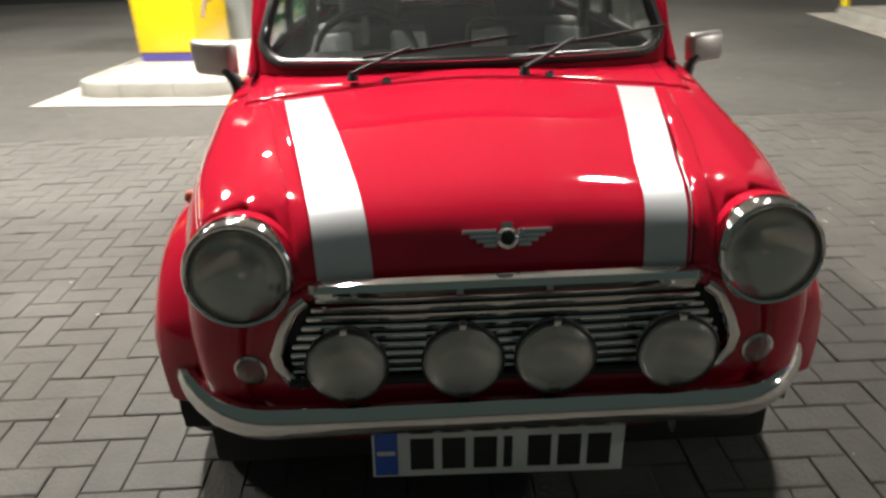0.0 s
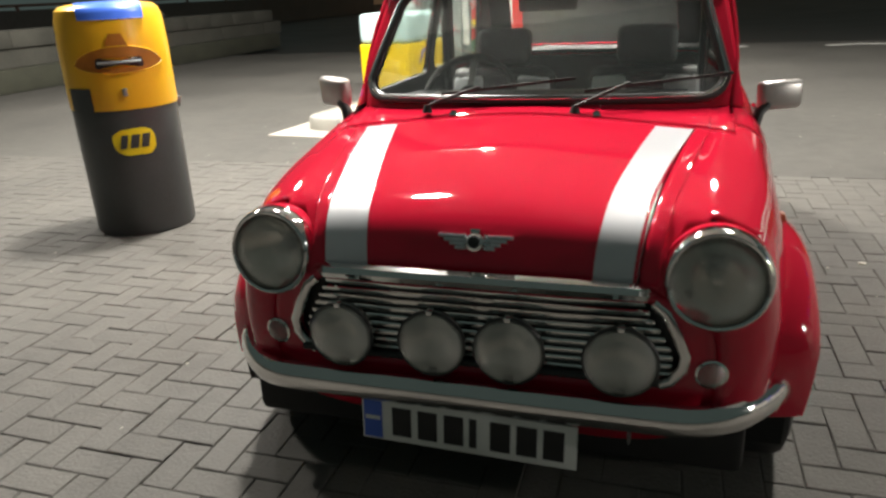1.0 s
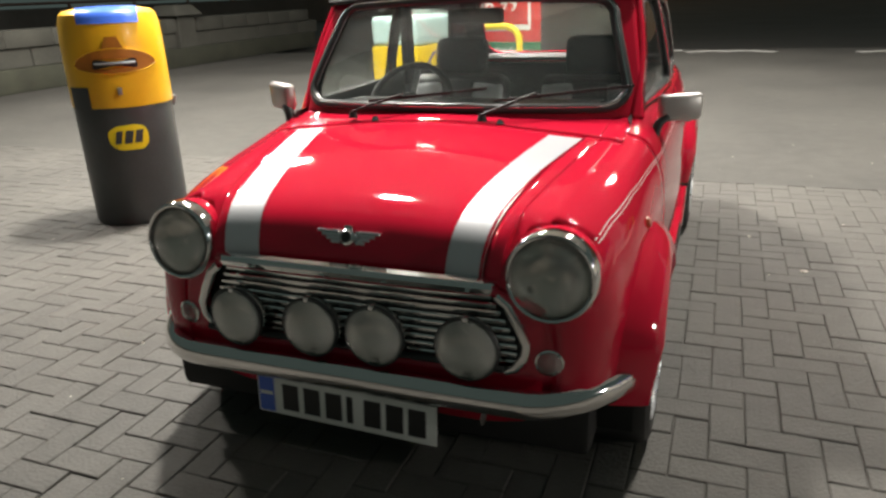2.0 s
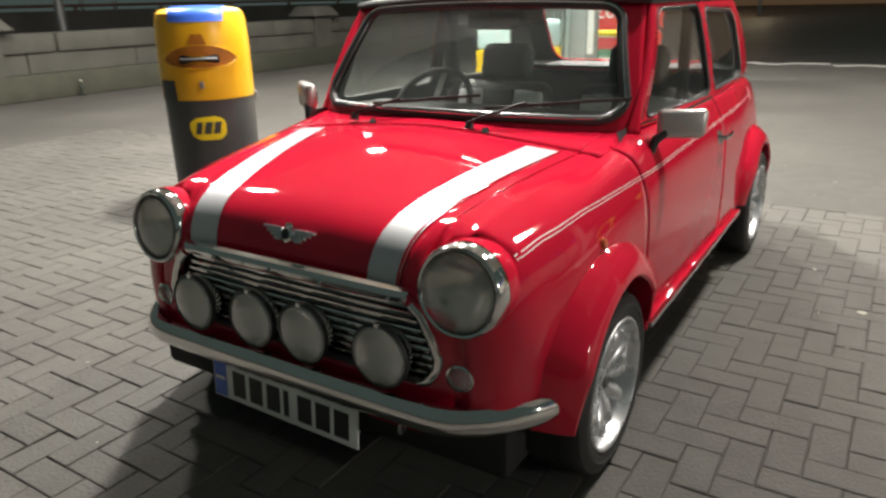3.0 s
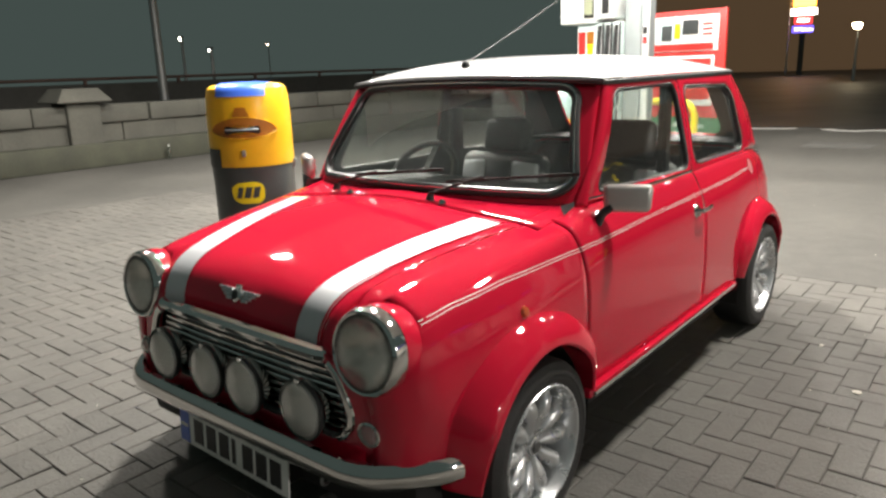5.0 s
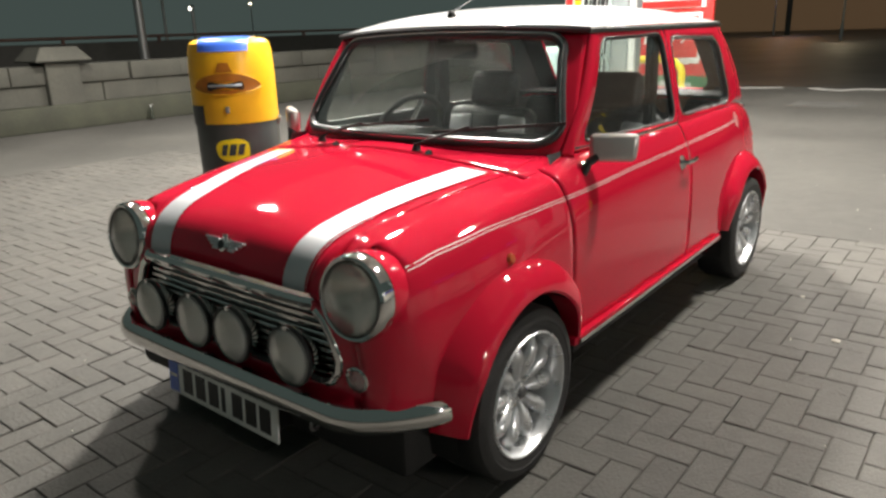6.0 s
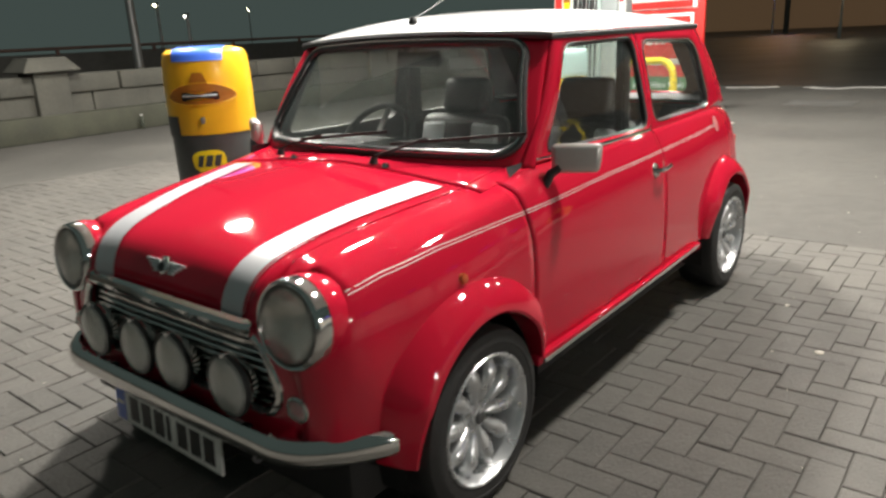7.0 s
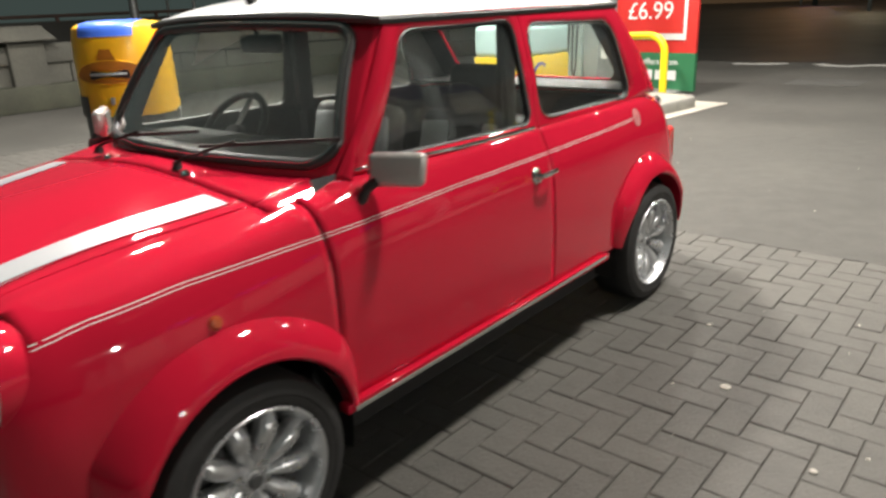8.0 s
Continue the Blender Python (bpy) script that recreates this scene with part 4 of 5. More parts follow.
# ---- litter bin ----
BINP = pose(-2.51, 1.475, 0, 0, 0, 43) @ Matrix.Diagonal((1.025, 1.025, 1.035, 1))
bin_ob = empty("litter_bin", BINP, "round yellow and dark grey litter bin with blue lid panel", "bin")
BR = 0.268
part("bin_body", lathe([(0.0, 0.004), (BR - 0.02, 0.004), (BR - 0.012, 0.0), (BR - 0.004, 0.02), (BR, 0.69), (BR - 0.012, 0.70)], 56), BIN_D, bin_ob, "dark grey lower body")
part("hood", lathe([(BR + 0.004, 0.675), (BR + 0.006, 0.70), (BR + 0.004, 1.0), (BR - 0.003, 1.12), (BR - 0.015, 1.165), (BR - 0.04, 1.185), (0.15, 1.198), (0, 1.202)], 64), BIN_Y, bin_ob, "glossy yellow hood")


def hood_z(r):
    return float(np.interp(r, (0, 0.15, 0.228, 0.253, 0.265, 0.272), (1.202, 1.198, 1.185, 1.165, 1.12, 1.10)))




def lid(x, t):
    y0 = -math.sqrt(0.267**2 - x * x)
    y = y0 + (0.19 - y0) * t
    r = math.hypot(x, y)
    out = 1 + 0.004 / max(r, 0.05)
    return (x * out, y * out, hood_z(r) + 0.004)


part("lid_panel", grid(lid, span(-0.152, 0.152, 18), [0, 0.004, 0.01, 0.02, 0.035, 0.05, 0.08, 0.12, 0.2, 0.35, 0.5, 0.7, 0.85, 1]), BLUE, bin_ob, "blue panel on the lid")
# the mouth: a flat lens-shaped patch, recess shade in its colour, a slot, and its raised edge


def on_hood(x, z, out=0.0):
    r = BR + 0.006 + out
    a = x / r
    return (r * math.sin(a), -r * math.cos(a), z)


mouth = [(0.235 * math.cos(a), 0.905 + (0.085 if math.sin(a) > 0 else 0.048) * math.sin(a) * abs(math.sin(a)) ** 0.3 ) for a in span(0, 2 * math.pi, 40)[:-1]]
slot = [(x * 0.60, z) for x, z in ((-0.2, 0.885), (0.2, 0.885), (0.19, 0.935), (-0.19, 0.935))]
mo = part("mouth", ring(mouth, soften(slot, 0.015), (0, 0.905), lambda x, z: on_hood(x, z, 0.004), steps=2), BIN_O, bin_ob, "flat mouth patch of the bin, recess shade painted in dark orange")
part("slot", filled(soften(slot, 0.015), (0, 0.91), lambda x, z: on_hood(x, z, 0.003), 3), BLACK, mo)
part("ash_plate", sweep([on_hood(x, 0.913, 0.010) for x in span(-0.105, 0.105, 8)], circle(0.007, 8)), PUMP_G, mo)
part("stubber", grid(lambda x, z: on_hood(x * (1.25 - 7.5 * max(0, z - 0.955)), z, 0.005), span(-0.055, 0.055, 6), span(0.945, 1.05, 6)), BIN_O, bin_ob)
part("lip", sweep([on_hood(x, z, 0.004) for x, z in mouth], circle(0.003, 6), closed=True, up=(0, -1, 0.1)), BIN_Y, mo)
part("lock", box(-0.012, -BR - 0.018, 0.745, 0.012, -BR + 0.01, 0.785, 0.004), STEEL, bin_ob)
part("corner_pad", grid(lambda x, z: on_hood(x, z, 0.004), span(-0.32, -0.17, 6), span(0.67, 0.79, 3)), BIN_D, bin_ob)
part("latch", moved(box(-0.012, -0.01, -0.03, 0.012, 0.012, 0.03, 0.004), pose(BR + 0.006, -0.02, 0.665, 0, 15, 0)), STEEL, bin_ob)
lab = [(-0.108, 0.505), (-0.095, 0.465), (-0.05, 0.440), (0.075, 0.440), (0.108, 0.475), (0.108, 0.535), (0.095, 0.565), (0.05, 0.582), (-0.06, 0.575), (-0.108, 0.545)]
lb = part("badge_panel", filled(soften(lab, 0.02, 3), (0, 0.51), lambda x, z: on_hood(x, z, -0.002), 4), YELLOW, bin_ob, "yellow oval maker's badge")
for x0, x1 in ((-0.068, -0.034), (-0.018, 0.024), (0.036, 0.076)):
    part("badge_shape", grid(lambda x, z: on_hood(x + (z - 0.51) * 0.25, z, 0.0005), span(x0, x1, 3), span(0.478, 0.548, 2)), BIN_D, lb)

# ---- pump island ----
ISL = pose(-2.28, 4.24, 0, 0, 0, -7)


def at_isl(x, y, z=0.0):
    return ISL @ Vector((x, y, z))


slab = part("pavement", moved(box(-0.86, -0.33, 0.0, 0.86, 3.75, 0.012, 0.003), ISL), CONCRETE, None, smooth=0)
tagged(slab, "pale concrete slab round the pump island", "slab", kind="structure")
isl_out = soften([(-0.62, 0.02), (0.62, 0.02), (0.62, 3.40), (-0.62, 3.40)], 0.22, 6)
bm = filled(isl_out, (0, 1.8), lambda x, y: tuple(at_isl(x, y, 0.122)), 3)
island = part("pavement", bm, CONCRETE, None)
tagged(island, "pale worn concrete top of the raised pump island", "island", kind="structure")
# kerb stones round the island
pts = []
for i in range(len(isl_out)):
    a, b = Vector(isl_out[i]), Vector(isl_out[(i + 1) % len(isl_out)])
    n = max(1, round((b - a).length / 0.05))
    pts += [a + (b - a) * k / n for k in range(n)]
step, k0 = 9, 0
kerb_group = empty("island_kerb", Matrix.Identity(4), "weathered concrete kerb stones round the pump island", "kerb", kind="structure")
while k0 < len(pts):
    run = [pts[(k0 + q) % len(pts)] for q in range(min(step, len(pts) - k0) + 1)]
    d = (run[1] - run[0]).normalized() * 0.004
    e = (run[-1] - run[-2]).normalized() * 0.004
    run[0], run[-1] = run[0] + d, run[-1] - e
    part("kerb_stone", sweep([tuple(at_isl(p.x, p.y, 0)) for p in run], [(-0.012, 0.0), (0.075, 0.0), (0.078, 0.10), (0.062, 0.125), (-0.012, 0.130)]), KERB, kerb_group)
    k0 += step

# end cabinet: yellow below, pale blue above
cab = empty("end_cabinet", ISL @ pose(-0.27, 0.98, 0.122, 0, 0, 0), "yellow cabinet with a pale blue top and purple plinth", "cabinet")
part("plinth", box(-0.27, 0.0, 0.0, 0.27, 0.82, 0.075), PURPLE, cab)
part("lower_case", box(-0.285, -0.012, 0.075, 0.285, 0.84, 0.60, 0.02, seg=3), PUMP_Y, cab, "yellow lower case")
bm = box(-0.285, -0.012, 0.60, 0.285, 0.84, 0.90, 0.055, seg=4)
part("upper_case", bm, PUMP_C, cab, "pale blue upper case")
sw_pts = [(0.288, 0.20 + 0.24 * t, 0.36 + 0.16 * math.sin(2.2 * t)) for t in span(0, 1, 8)]
part("swoosh", sweep(sw_pts, [(0.004, -0.015), (0.004, 0.015), (-0.004, 0.015), (-0.004, -0.015)], up=(0, 0, 1)), PURPLE, cab)

# fuel dispenser
pump = empty("fuel_dispenser", ISL @ pose(-0.25, 2.30, 0.122) @ Matrix.Diagonal((1, 1, 0.965, 1)), "white fuel dispenser with black nozzles and an overhead display", "fuel pump")
part("cabinet", box(-0.58, 0.0, 0.0, 0.05, 0.42, 1.70, 0.02), PUMP_PALE, pump)
part("cabinet_base", box(-0.60, -0.02, 0.0, 0.07, 0.44, 0.25, 0.01), PUMP_G, pump)
head = part("display_head", box(-0.80, -0.06, 1.70, -0.28, 0.40, 2.45, 0.025), PUMP_W, pump, "white display head")
part("display", box(-0.44, -0.072, 1.76, -0.30, -0.058, 2.12, 0.004), BLACK, head)
part("display_screen", box(-0.425, -0.076, 1.80, -0.315, -0.070, 2.08), SCREEN, head)
card = part("card_reader", box(-0.27, -0.04, 1.74, -0.03, 0.38, 2.40, 0.015), PUMP_W, pump)
part("reader_slot", box(-0.20, -0.046, 1.80, -0.11, -0.038, 2.02), BLACK, card)
ad = part("advert", box(-0.56, -0.010, 1.26, -0.30, -0.002, 1.64), POSTER_W, pump, "coloured advert panel")
part("advert_patch", box(-0.55, -0.014, 1.28, -0.45, -0.008, 1.60), POSTER_R, ad)
part("advert_patch", box(-0.43, -0.014, 1.40, -0.33, -0.008, 1.60), BIN_O, ad)
part("advert_patch", box(-0.42, -0.017, 1.30, -0.34, -0.008, 1.45), YELLOW, ad)
for k in range(3):
    x = -0.24 + 0.115 * k
    part("nozzle_bay", box(x - 0.045, -0.008, 1.02, x + 0.045, 0.002, 1.66, 0.003), PUMP_W, pump)
    nz = part("nozzle", sweep([(x, -0.04, 1.14), (x, -0.055, 1.24), (x, -0.045, 1.42), (x, -0.02, 1.66)], circle(0.024, 10), up=(1, 0, 0)), BLACK, pump, "black fuel nozzle")
    part("guard", sweep([(x, -0.04, 1.12), (x, -0.10, 1.15), (x, -0.105, 1.26), (x, -0.06, 1.30)], circle(0.009, 8), up=(1, 0, 0)), PUMP_W, nz)
    part("hose", sweep([(x, -0.03, 1.20), (x + 0.01, -0.08, 0.85), (x + 0.02, -0.09, 0.38), (x + 0.04, -0.085, 0.30), (x + 0.06, -0.08, 0.40), (x + 0.06, -0.05, 1.0), (x + 0.055, -0.03, 1.69)], circle(0.012, 8), up=(1, 0.2, 0)), BLACK, nz)
col = part("side_column", box(0.075, 0.02, 0.0, 0.28, 0.36, 2.45, 0.015), PUMP_G, pump, "grey upright with a strip of coloured notices")
strip = part("notice_strip", box(0.285, 0.06, 0.5, 0.36, 0.10, 2.42, 0.004), PUMP_W, col)
for k in range(9):
    m = (POSTER_R, INK, POSTER_R, POSTER_R, PUMP_C, PUMP_C, PUMP_C, INK, POSTER_R)[k]
    part("notice", box(0.297, 0.054, 2.34 - 0.115 * k, 0.348, 0.061, 2.42 - 0.115 * k), m, strip)
# canopy column behind the dispenser
for px, py in ((5.65, 5.6),):
    cc = part("pillar", box(px - 0.15, py - 0.15, 0.0, px + 0.15, py + 0.15, CANOPY_Z, 0.01), PUMP_G, None)
    tagged(cc, "grey steel column carrying the canopy", "column", kind="structure")

# poster stand
stand = empty("poster_stand", ISL @ pose(-0.37, 4.15, 0.012), "red and green framed poster stand with white advert sheets", "sign")
part("back_board", box(-0.90, 0.0, 0.06, 0.56, 0.05, 1.93, 0.01), POSTER_R, stand, "red poster frame")
part("lower_board", box(-0.90, -0.006, 0.05, 0.562, 0.052, 0.52), POSTER_G, stand, "green lower panel")
part("foot", box(-0.80, -0.20, -0.012, 0.40, 0.30, 0.06, 0.02), STEEL, stand)
low_sheet = part("sheet", box(-0.84, -0.012, 0.68, 0.42, -0.004, 1.34, 0.002), POSTER_W, stand, "white-edged red price sheet")
part("red_field", box(-0.80, -0.016, 0.76, 0.38, -0.011, 1.30), POSTER_R, low_sheet)
sheet = part("sheet", box(-0.84, -0.012, 1.40, 0.46, -0.004, 1.86, 0.002), POSTER_W, stand, "white advert sheet with a picture")
part("red_field", box(-0.80, -0.016, 1.41, 0.40, -0.011, 1.50), POSTER_R, sheet)
part("picture", box(-0.46, -0.017, 1.55, -0.06, -0.011, 1.78), PUMP_C, sheet)
part("picture_dark", box(-0.36, -0.020, 1.55, -0.20, -0.016, 1.75), BIN_D, sheet)
part("picture_dark", box(-0.05, -0.017, 1.62, 0.18, -0.011, 1.81), BIN_D, sheet)
part("picture_yellow", box(-0.17, -0.020, 1.57, -0.08, -0.016, 1.77), YELLOW, sheet)
for k in range(3):
    part("bar", box(0.24, -0.016, 1.60 + 0.065 * k, 0.38, -0.011, 1.630 + 0.065 * k), POSTER_R, sheet)


def words(name, text, size, m, material, parent, depth=0.002):
    cu = bpy.data.curves.new(name, "FONT")
    cu.body, cu.size, cu.extrude, cu.align_x = text, size, depth, "CENTER"
    tmp = new("tmp_text", cu)
    bpy.context.view_layer.update()
    me = bpy.data.meshes.new_from_object(tmp.evaluated_get(bpy.context.evaluated_depsgraph_get()))
    bpy.data.objects.remove(tmp)
    me.materials.clear()
    me.materials.append(material)
    me.name = name
    ob = new(name, me)
    ob.parent = parent
    ob.matrix_basis = m
    return ob


words("price_text", "£6.99", 0.30, pose(-0.10, -0.018, 0.94, 90, 0, 0), POSTER_W, low_sheet)
words("line_text", "your offers from", 0.115, pose(-0.06, -0.010, 0.37, 90, 0, 0), POSTER_W, stand)
for k in range(5):
    part("wordmark_bar", box(-0.50 + 0.17 * k, -0.012, 0.18, -0.37 + 0.17 * k, -0.006, 0.30), POSTER_W, stand)

# yellow guard hoop
hoop_pts = [(-0.44, 0.0), (-0.44, 0.55)] + [(-0.24 - 0.2 * math.cos(a), 0.58 + 0.2 * math.sin(a)) for a in span(0.1, math.pi / 2, 7)] + [(0.11 + 0.2 * math.sin(a), 0.58 + 0.2 * math.cos(a)) for a in span(0, math.pi / 2 - 0.1, 7)] + [(0.31, 0.55), (0.31, 0.0)]
hoop = part("guard_hoop", sweep([tuple(at_isl(x - 0.18, 3.52, z)) for x, z in hoop_pts], circle(0.045, 14), up=(0, 1, 0)), YELLOW, None)
tagged(hoop, "yellow tubular steel guard hoop by the pump island", "barrier")

# the next island along
ISL2 = Matrix.Translation((7.75, -0.05, 0)) @ ISL
slab2 = part("pavement", moved(box(-0.86, -0.33, 0.0, 0.86, 3.75, 0.012, 0.003), ISL2), CONCRETE, None, smooth=0)
tagged(slab2, "pale concrete slab round the second pump island", "slab", kind="structure")
island2 = part("pavement", filled(isl_out, (0, 1.8), lambda x, y: tuple(ISL2 @ Vector((x, y, 0.122))), 3), CONCRETE, None)
tagged(island2, "pale concrete top of the second pump island", "island", kind="structure")
kerb2 = part("kerb", sweep([tuple(ISL2 @ Vector((p.x, p.y, 0))) for p in pts], [(-0.012, 0.0), (0.075, 0.0), (0.078, 0.10), (0.062, 0.125), (-0.012, 0.130)], closed=True), KERB, None)
tagged(kerb2, "weathered concrete kerb of the second pump island", "kerb", kind="structure")
hoop2 = part("guard_hoop", sweep([tuple(ISL2 @ Vector((x - 0.06, 3.52, z))) for x, z in hoop_pts], circle(0.045, 14), up=(0, 1, 0)), YELLOW, None)
tagged(hoop2, "yellow tubular steel guard hoop by the second island", "barrier")

# ---- boundary wall ----
wall = empty("boundary_wall", Matrix.Identity(4), "low weathered stone wall with heavy top stones and capped piers", "wall", kind="structure")
random.seed(4)
PIERS = (-3.5, 3.52, 10.5)
WX = -9.56
for row, (z0, z1, off, proud) in enumerate(((0.0, 0.36, 0.0, 0.0), (0.362, 0.655, 0.45, 0.0), (0.659, 0.935, 0.0, 0.05))):
    for k in range(26):
        y0 = -8.0 + k * 0.9 + off + random.uniform(-0.02, 0.02)
        d = random.uniform(-0.008, 0.008)
        part("coping_stone" if row == 2 else "stone", box(WX - 0.32, y0, z0, WX + proud + d, y0 + 0.894, z1 + random.uniform(-0.006, 0.0), 0.022 if row == 2 else 0.008, seg=2 if row == 2 else 1), STONE, wall, smooth=30)
for y in PIERS:
    part("pier", box(WX - 0.42, y - 0.25, 0.0, WX + 0.12, y + 0.25, 0.98, 0.02), STONE, wall, smooth=0)
    bm = box(WX - 0.52, y - 0.41, 0.98, WX + 0.22, y + 0.41, 1.19, 0.02)
    for v in bm.verts:
        if v.co.z > 1.10:
            v.co.x, v.co.y = WX - 0.15 + (v.co.x - WX + 0.15) * 0.7, y + (v.co.y - y) * 0.68
    part("pier_cap", bm, STONE, wall, smooth=0)
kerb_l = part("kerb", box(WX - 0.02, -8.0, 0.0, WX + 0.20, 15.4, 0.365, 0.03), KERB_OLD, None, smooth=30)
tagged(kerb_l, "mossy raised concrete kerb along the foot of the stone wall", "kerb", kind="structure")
bottle = empty("plastic_bottle", pose(-9.28, 4.72, 0.0), "clear empty plastic bottle standing by the wall", "bottle")
solid(part("bottle_body", lathe([(0, 0.004), (0.033, 0.0), (0.035, 0.01), (0.035, 0.15), (0.028, 0.18), (0.013, 0.21), (0.013, 0.225)], 20), GLASS, bottle), 0.001)
part("bottle_cap", lathe([(0.015, 0.215), (0.015, 0.235), (0, 0.236)], 14), POSTER_W, bottle)

# ---- far things ----
barrier = empty("roadside_barrier", Matrix.Identity(4), "long low dark wall with a rail across the road", "wall", kind="structure")
part("wall", box(-20.4, -16, -0.06, -20.0, 48, 1.22, 0.03), DARKWALL, barrier, smooth=0)
part("rail", sweep([(-19.95, -16, 1.34), (-19.95, 16, 1.36), (-19.95, 48, 1.40)], circle(0.045, 8)), RAIL, barrier, "dull reddish rail")
for k in range(22):
    part("rail_post", box(-19.99, -15.6 + 3 * k, 1.18, -19.91, -15.52 + 3 * k, 1.36), RAIL, barrier)


def street_lamp(x, y, h, warm=True, size=1.0, label="slim grey street lamp with a lit head"):
    e = empty("street_lamp", pose(x, y, -0.06), label, "lamp post", "street lamps")
    part("post", lathe([(0.09, 0), (0.09, 0.8), (0.06, 0.9), (0.045, h)], 14), STEEL, e)
    part("head", box(-0.14, -0.07, h, 0.08, 0.07, h + 0.07, 0.02), STEEL, e)
    part("lamp_glass", lathe([(0, -0.10 * size), (0.05 * size, -0.09 * size), (0.075 * size, -0.05 * size), (0.07 * size, 0.0)], 14, pose(-0.05, 0, h + 0.005)), GLOW_LAMP if warm else GLOW_WHITE, e)


street_lamp(-24, 14.2, 2.85)
street_lamp(-20.6, 13.2, 2.3, False)
street_lamp(-60, 46, 4.5)
pole = part("telegraph_pole", lathe([(0.12, -0.06), (0.09, 8.0), (0, 8.0)], 12, pose(-17.2, 9.3, 0)), STEEL)
tagged(pole, "pale grey pole across the road", "pole")

# illuminated station totem
tot = empty("totem_sign", pose(-12.8, 59.5, 1.24, 0, 0, 10) @ Matrix.Diagonal((0.76, 0.76, 0.76, 1)), "tall illuminated roadside totem with amber, white, red and blue panels", "sign")
part("mast", box(-0.25, 0.0, -1.71, 0.25, 0.3, 2.5), DARKWALL, tot)
part("amber_panel", box(-1.0, -0.1, 4.95, 1.0, 0.2, 6.5, 0.05), GLOW_AMBER, tot, "glowing amber panel")
part("white_panel", box(-1.15, -0.1, 4.1, 1.15, 0.2, 4.75, 0.05), GLOW_WHITE, tot, "glowing white panel")
rp = part("red_panel", box(-0.8, -0.1, 3.25, 0.8, 0.2, 3.95, 0.05), GLOW_RED, tot, "glowing red panel")
part("wordmark_bar", box(-0.5, -0.13, 3.47, 0.5, -0.1, 3.77), GLOW_WHITE, rp)
bp2 = part("blue_panel", box(-0.95, -0.1, 2.45, 0.95, 0.2, 3.1, 0.05), GLOW_BLUE, tot, "glowing blue panel")
words("panel_text", "Off Licence", 0.36, pose(0.1, -0.12, 2.63, 90, 0, 0), GLOW_WHITE, bp2, 0.01)
street_lamp(-6.2, 43.2, 3.0, True, 3.0)
# added warm fill for the far distance, with a lamp post set under it
ll = bpy.data.lights.new("street_light", "POINT")
ll.energy, ll.color, ll.shadow_soft_size = 450, (1.0, 0.48, 0.16), 0.15
new("street_light", ll).location = (-14.3, 60.0, 11.0)
street_lamp(-14, 60.4, 10.9, True)
# added backdrop box; the night haze is its own emission
far_backdrop = part("bank", box(-43, 80, -0.06, 80, 82, 14, 0.3), GLOW_FAR, None)
tagged(far_backdrop, "plain far backdrop box whose own dim emission stands for sodium haze", "backdrop", kind="structure")

# ---- shop across the forecourt, seen only in reflections ----
shop = empty("shop", pose(11.5, 7, 0, 0, 0, 90), "low fuel station shop with lit windows and a fascia", "shop")
part("wall", box(-8, -5.0, 0.0, 8, 0.0, 3.6), PUMP_W, shop, smooth=0)
for k in range(6):
    wn = part("window", box(-7.4 + 2.5 * k, -0.02, 0.5, -5.2 + 2.5 * k, 0.04, 2.4), STEEL, shop, smooth=0)
    part("pane", box(-7.3 + 2.5 * k, 0.035, 0.6, -5.3 + 2.5 * k, 0.05, 2.3), SHOP_LIGHT, wn, smooth=0)
fa = part("fascia", box(-8, 0.0, 2.7, 8, 0.12, 3.4), PURPLE, shop, smooth=0)
for x in (-5, -2.5, 1.0, 3.5):
    part("fascia_bar", box(x, 0.12, 2.95, x + 0.9, 0.14, 3.08), GLOW_BLUE, fa, smooth=0)

# housing made up to go with the added fill light
fl = part("floodlight", moved(box(-0.22, 0.0, 3.12, 0.22, 0.22, 3.48, 0.02), pose(-7.6, 0.0, 0.0)), STEEL, shop, "boxy grey housing for the added fill light")
part("bracket", moved(box(-0.05, -0.02, 3.44, 0.05, 0.10, 3.58), pose(-7.6, 0.0, 0.0)), STEEL, fl)

# painted marks and a drain cover on the far forecourt
for run, w in (([(-2.6, 12.75), (-2.0, 12.85), (-1.75, 13.0)], 0.09), ([(-1.25, 13.0), (-1.0, 12.75), (-0.7, 12.7), (-0.45, 12.95), (0.1, 13.0)], 0.10), ([(0.2, 12.6), (0.6, 12.85), (0.9, 12.75), (1.3, 12.8), (1.7, 12.5)], 0.09), ([(3.0, 12.4), (3.6, 12.6), (4.2, 12.45)], 0.09)):
    tagged(part("road_marking", sweep([(x, y, 0.0) for x, y in run], [(-w, 0.0), (w, 0.0), (w, 0.005), (-w, 0.005)]), ROADPAINT, None, smooth=0), "worn wavy white painted road marking", "marking", kind="structure")
dr = part("drain_cover", box(-0.95, 9.95, 0.0, -0.05, 10.75, 0.006, 0.002), COVER, None)
tagged(dr, "dark rectangular service cover set in the forecourt", "cover")

# grit and scraps strewn over the forecourt
random.seed(21)
sv, sf = [], []
for _ in range(260):
    x, y = random.uniform(-4, 3.2), random.uniform(-2.2, 6)
    if -0.8 < x < 0.8 and -0.6 < y < 2.6:
        continue
    r, a0 = random.choice((0.003, 0.004, 0.005, 0.008)), random.uniform(0, 6)
    o = len(sv)
    sv += [(x + r * math.cos(a0 + k * 1.57) * random.uniform(0.6, 1.3), y + r * math.sin(a0 + k * 1.57), 0.001) for k in range(4)] + [(x, y, 0.001 + r * 0.6)]
    sf += [(o + k, o + (k + 1) % 4, o + 4) for k in range(4)]
gm = bpy.data.meshes.new("grit")
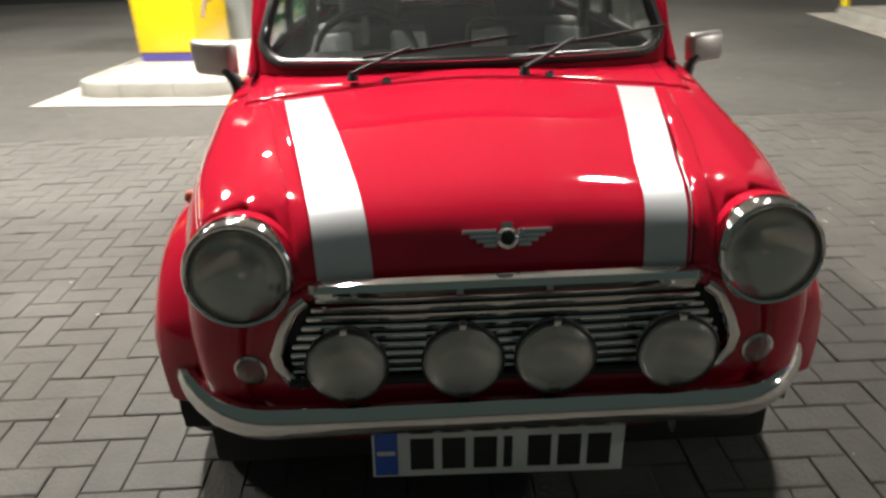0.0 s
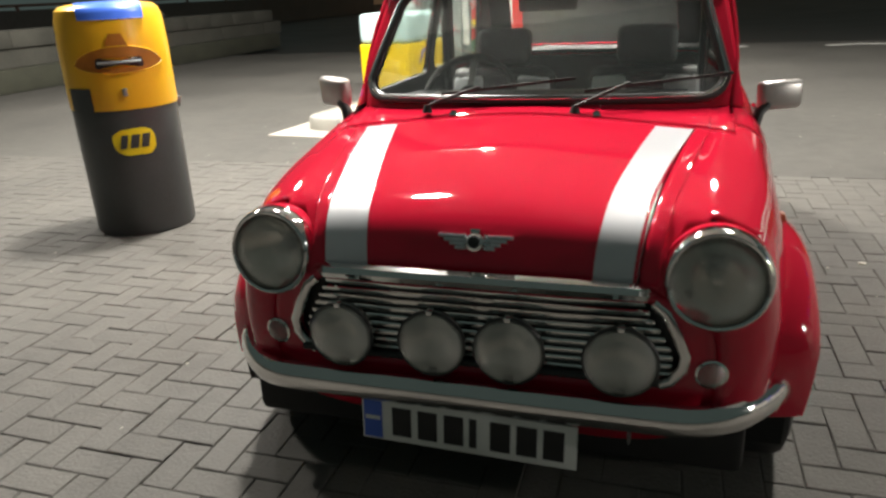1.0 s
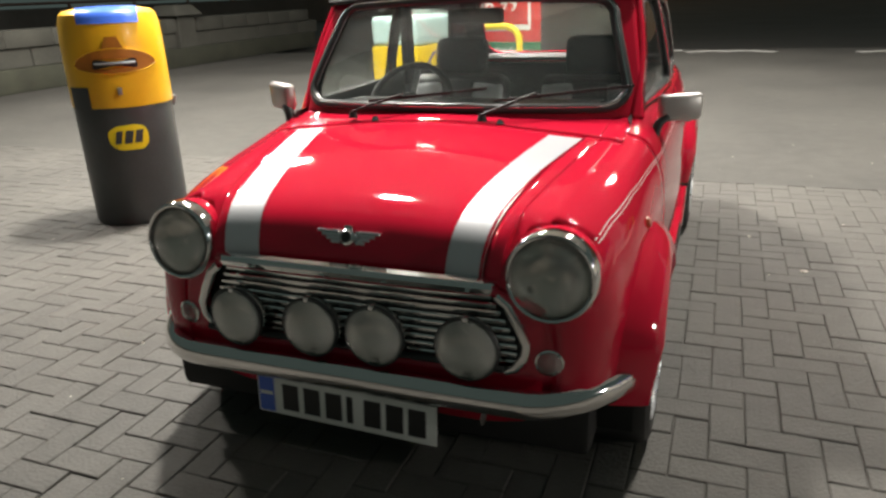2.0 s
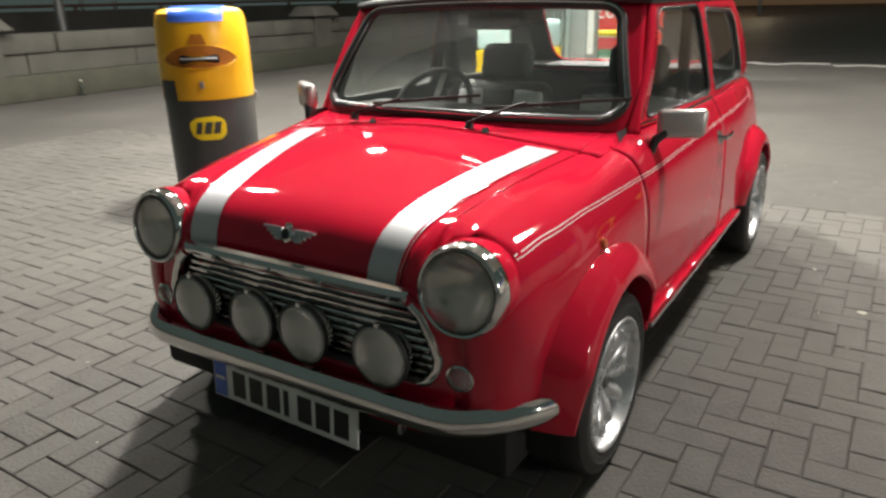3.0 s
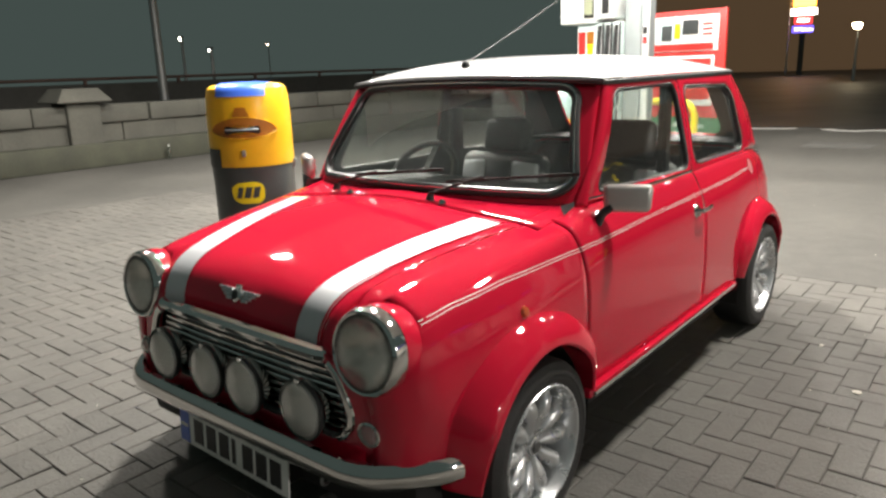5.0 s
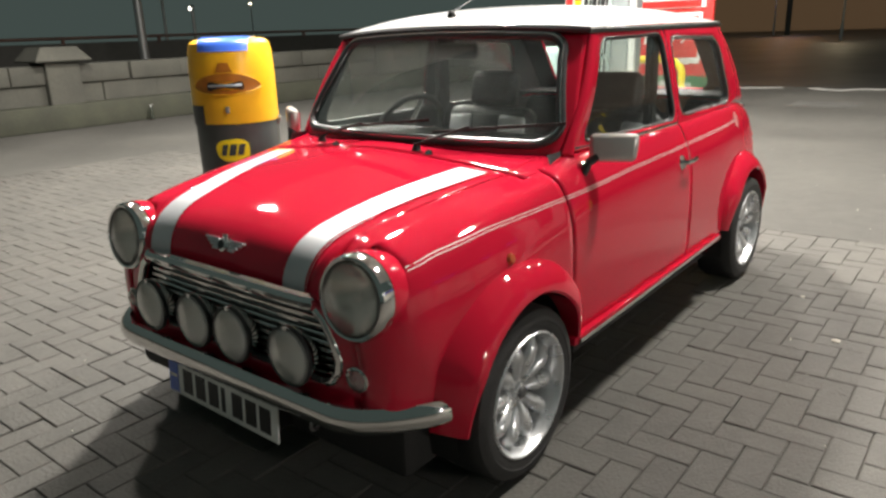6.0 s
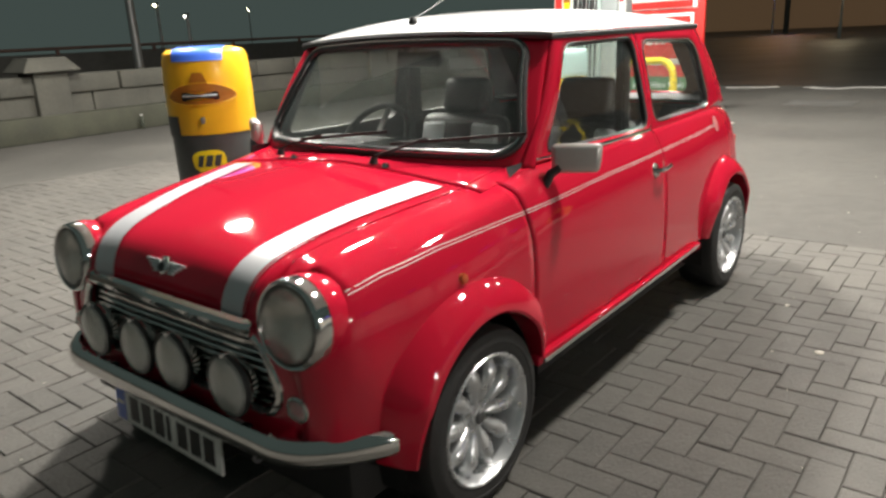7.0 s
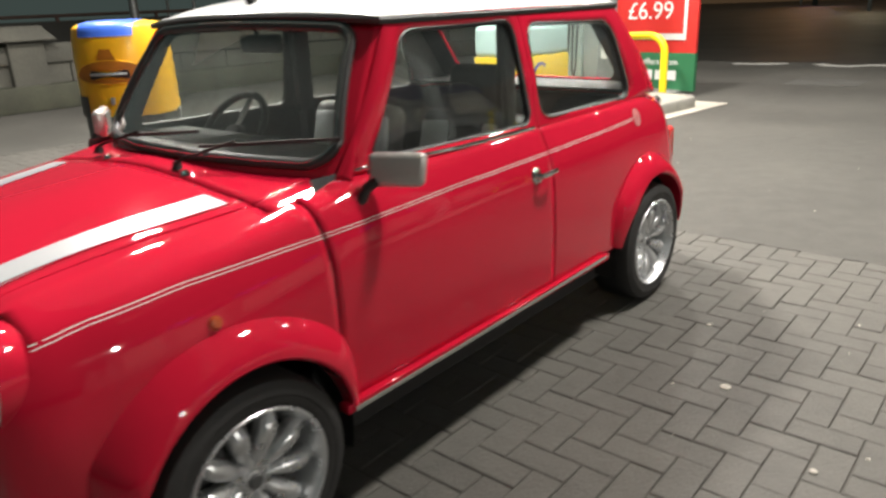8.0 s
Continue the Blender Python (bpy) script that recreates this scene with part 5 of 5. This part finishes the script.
gm.from_pydata(sv, [], sf)
gm.materials.append(CONCRETE)
tagged(part("grit", gm, PLATE_W), "pale grit and scraps scattered over the paving", "litter", kind="stuff")
for x, y, w in ((1.27, 1.46, 0.018), (1.62, 1.15, 0.011), (1.05, 1.9, 0.010)):
    bm = lathe([(0, 0.004), (w * 0.6, 0.0045), (w, 0.002), (w * 0.9, 0.0)], 9, pose(x, y, 0.001))
    tagged(part("paper_scrap", bm, CONCRETE), "small flat pale paper scrap on the paving", "litter")

# ---- paving blocks, herringbone ----
def block_bm(w, d):
    bm = bmesh.new()
    lo = [bm.verts.new((sx * w / 2, sy * d / 2, -0.02)) for sx, sy in ((-1, -1), (1, -1), (1, 1), (-1, 1))]
    mi = [bm.verts.new((sx * w / 2, sy * d / 2, -0.003)) for sx, sy in ((-1, -1), (1, -1), (1, 1), (-1, 1))]
    hi = [bm.verts.new((sx * (w / 2 - 0.003), sy * (d / 2 - 0.003), 0.0)) for sx, sy in ((-1, -1), (1, -1), (1, 1), (-1, 1))]
    for a, b in ((lo, mi), (mi, hi)):
        for k in range(4):
            bm.faces.new((a[k], a[(k + 1) % 4], b[(k + 1) % 4], b[k]))
    bm.faces.new(hi)
    return bm


def block_mesh(w, d):
    me = bpy.data.meshes.new("block")
    bm = block_bm(w, d)
    bm.to_mesh(me)
    bm.free()
    me.materials.append(BLOCK)
    return me


G = 0.1
flat_me, tall_me = block_mesh(2 * G - 0.003, G - 0.003), block_mesh(G - 0.003, 2 * G - 0.003)
random.seed(11)
blocks = []
nx, ny = int((BX1 - BX0) / G), int((BY1 - BY0) / G)
for i in range(-1, nx):
    for j in range(-1, ny):
        k = (i - j) % 4
        x, y = BX0 + i * G, BY0 + j * G
        if k == 0 and i >= 0 and j >= 0 and i + 1 < nx:
            blocks.append((x + G, y + G / 2, True))
        elif k == 3 and i >= 0 and j >= 0 and j + 1 < ny:
            blocks.append((x + G / 2, y + G, False))
cells = set()
for bx, by, flat in blocks:
    i, j = round((bx - (G if flat else G / 2) - BX0) / G), round((by - (G / 2 if flat else G) - BY0) / G)
    cells |= {(i, j), (i + 1, j) if flat else (i, j + 1)}
halves = [(BX0 + (i + 0.5) * G, BY0 + (j + 0.5) * G, None) for i in range(nx) for j in range(ny) if (i, j) not in cells]
near = [b for b in blocks if 0.78 < b[0] < 1.95 and -0.6 < b[1] < 2.4]
near = set(near[:300])
verts, faces = [], []
tb = {True: block_bm(2 * G - 0.003, G - 0.003), False: block_bm(G - 0.003, 2 * G - 0.003), None: block_bm(G - 0.003, G - 0.003)}
shape = {k: ([v.co.copy() for v in b.verts], [[v.index for v in f.verts] for f in b.faces]) for k, b in tb.items() if not b.verts.index_update()}
for b in tb.values():
    b.free()
for bx, by, flat in blocks + halves:
    m = pose(bx, by, random.uniform(-0.0025, 0.0015), random.gauss(0, 0.3), random.gauss(0, 0.3), random.gauss(0, 0.5))
    if (bx, by, flat) in near:
        ob = new("paving_block", flat_me if flat else tall_me)
        ob.parent = paving
        ob.matrix_basis = m
        continue
    vs, fs = shape[flat]
    o = len(verts)
    verts.extend(tuple(m @ v) for v in vs)
    faces.extend([o + q for q in f] for f in fs)
rest = bpy.data.meshes.new("paving_blocks")
rest.from_pydata(verts, [], faces)
rest.materials.append(BLOCK)
ro = part("paving_blocks", rest, BLOCK, paving)
ro["kind"] = "stuff"
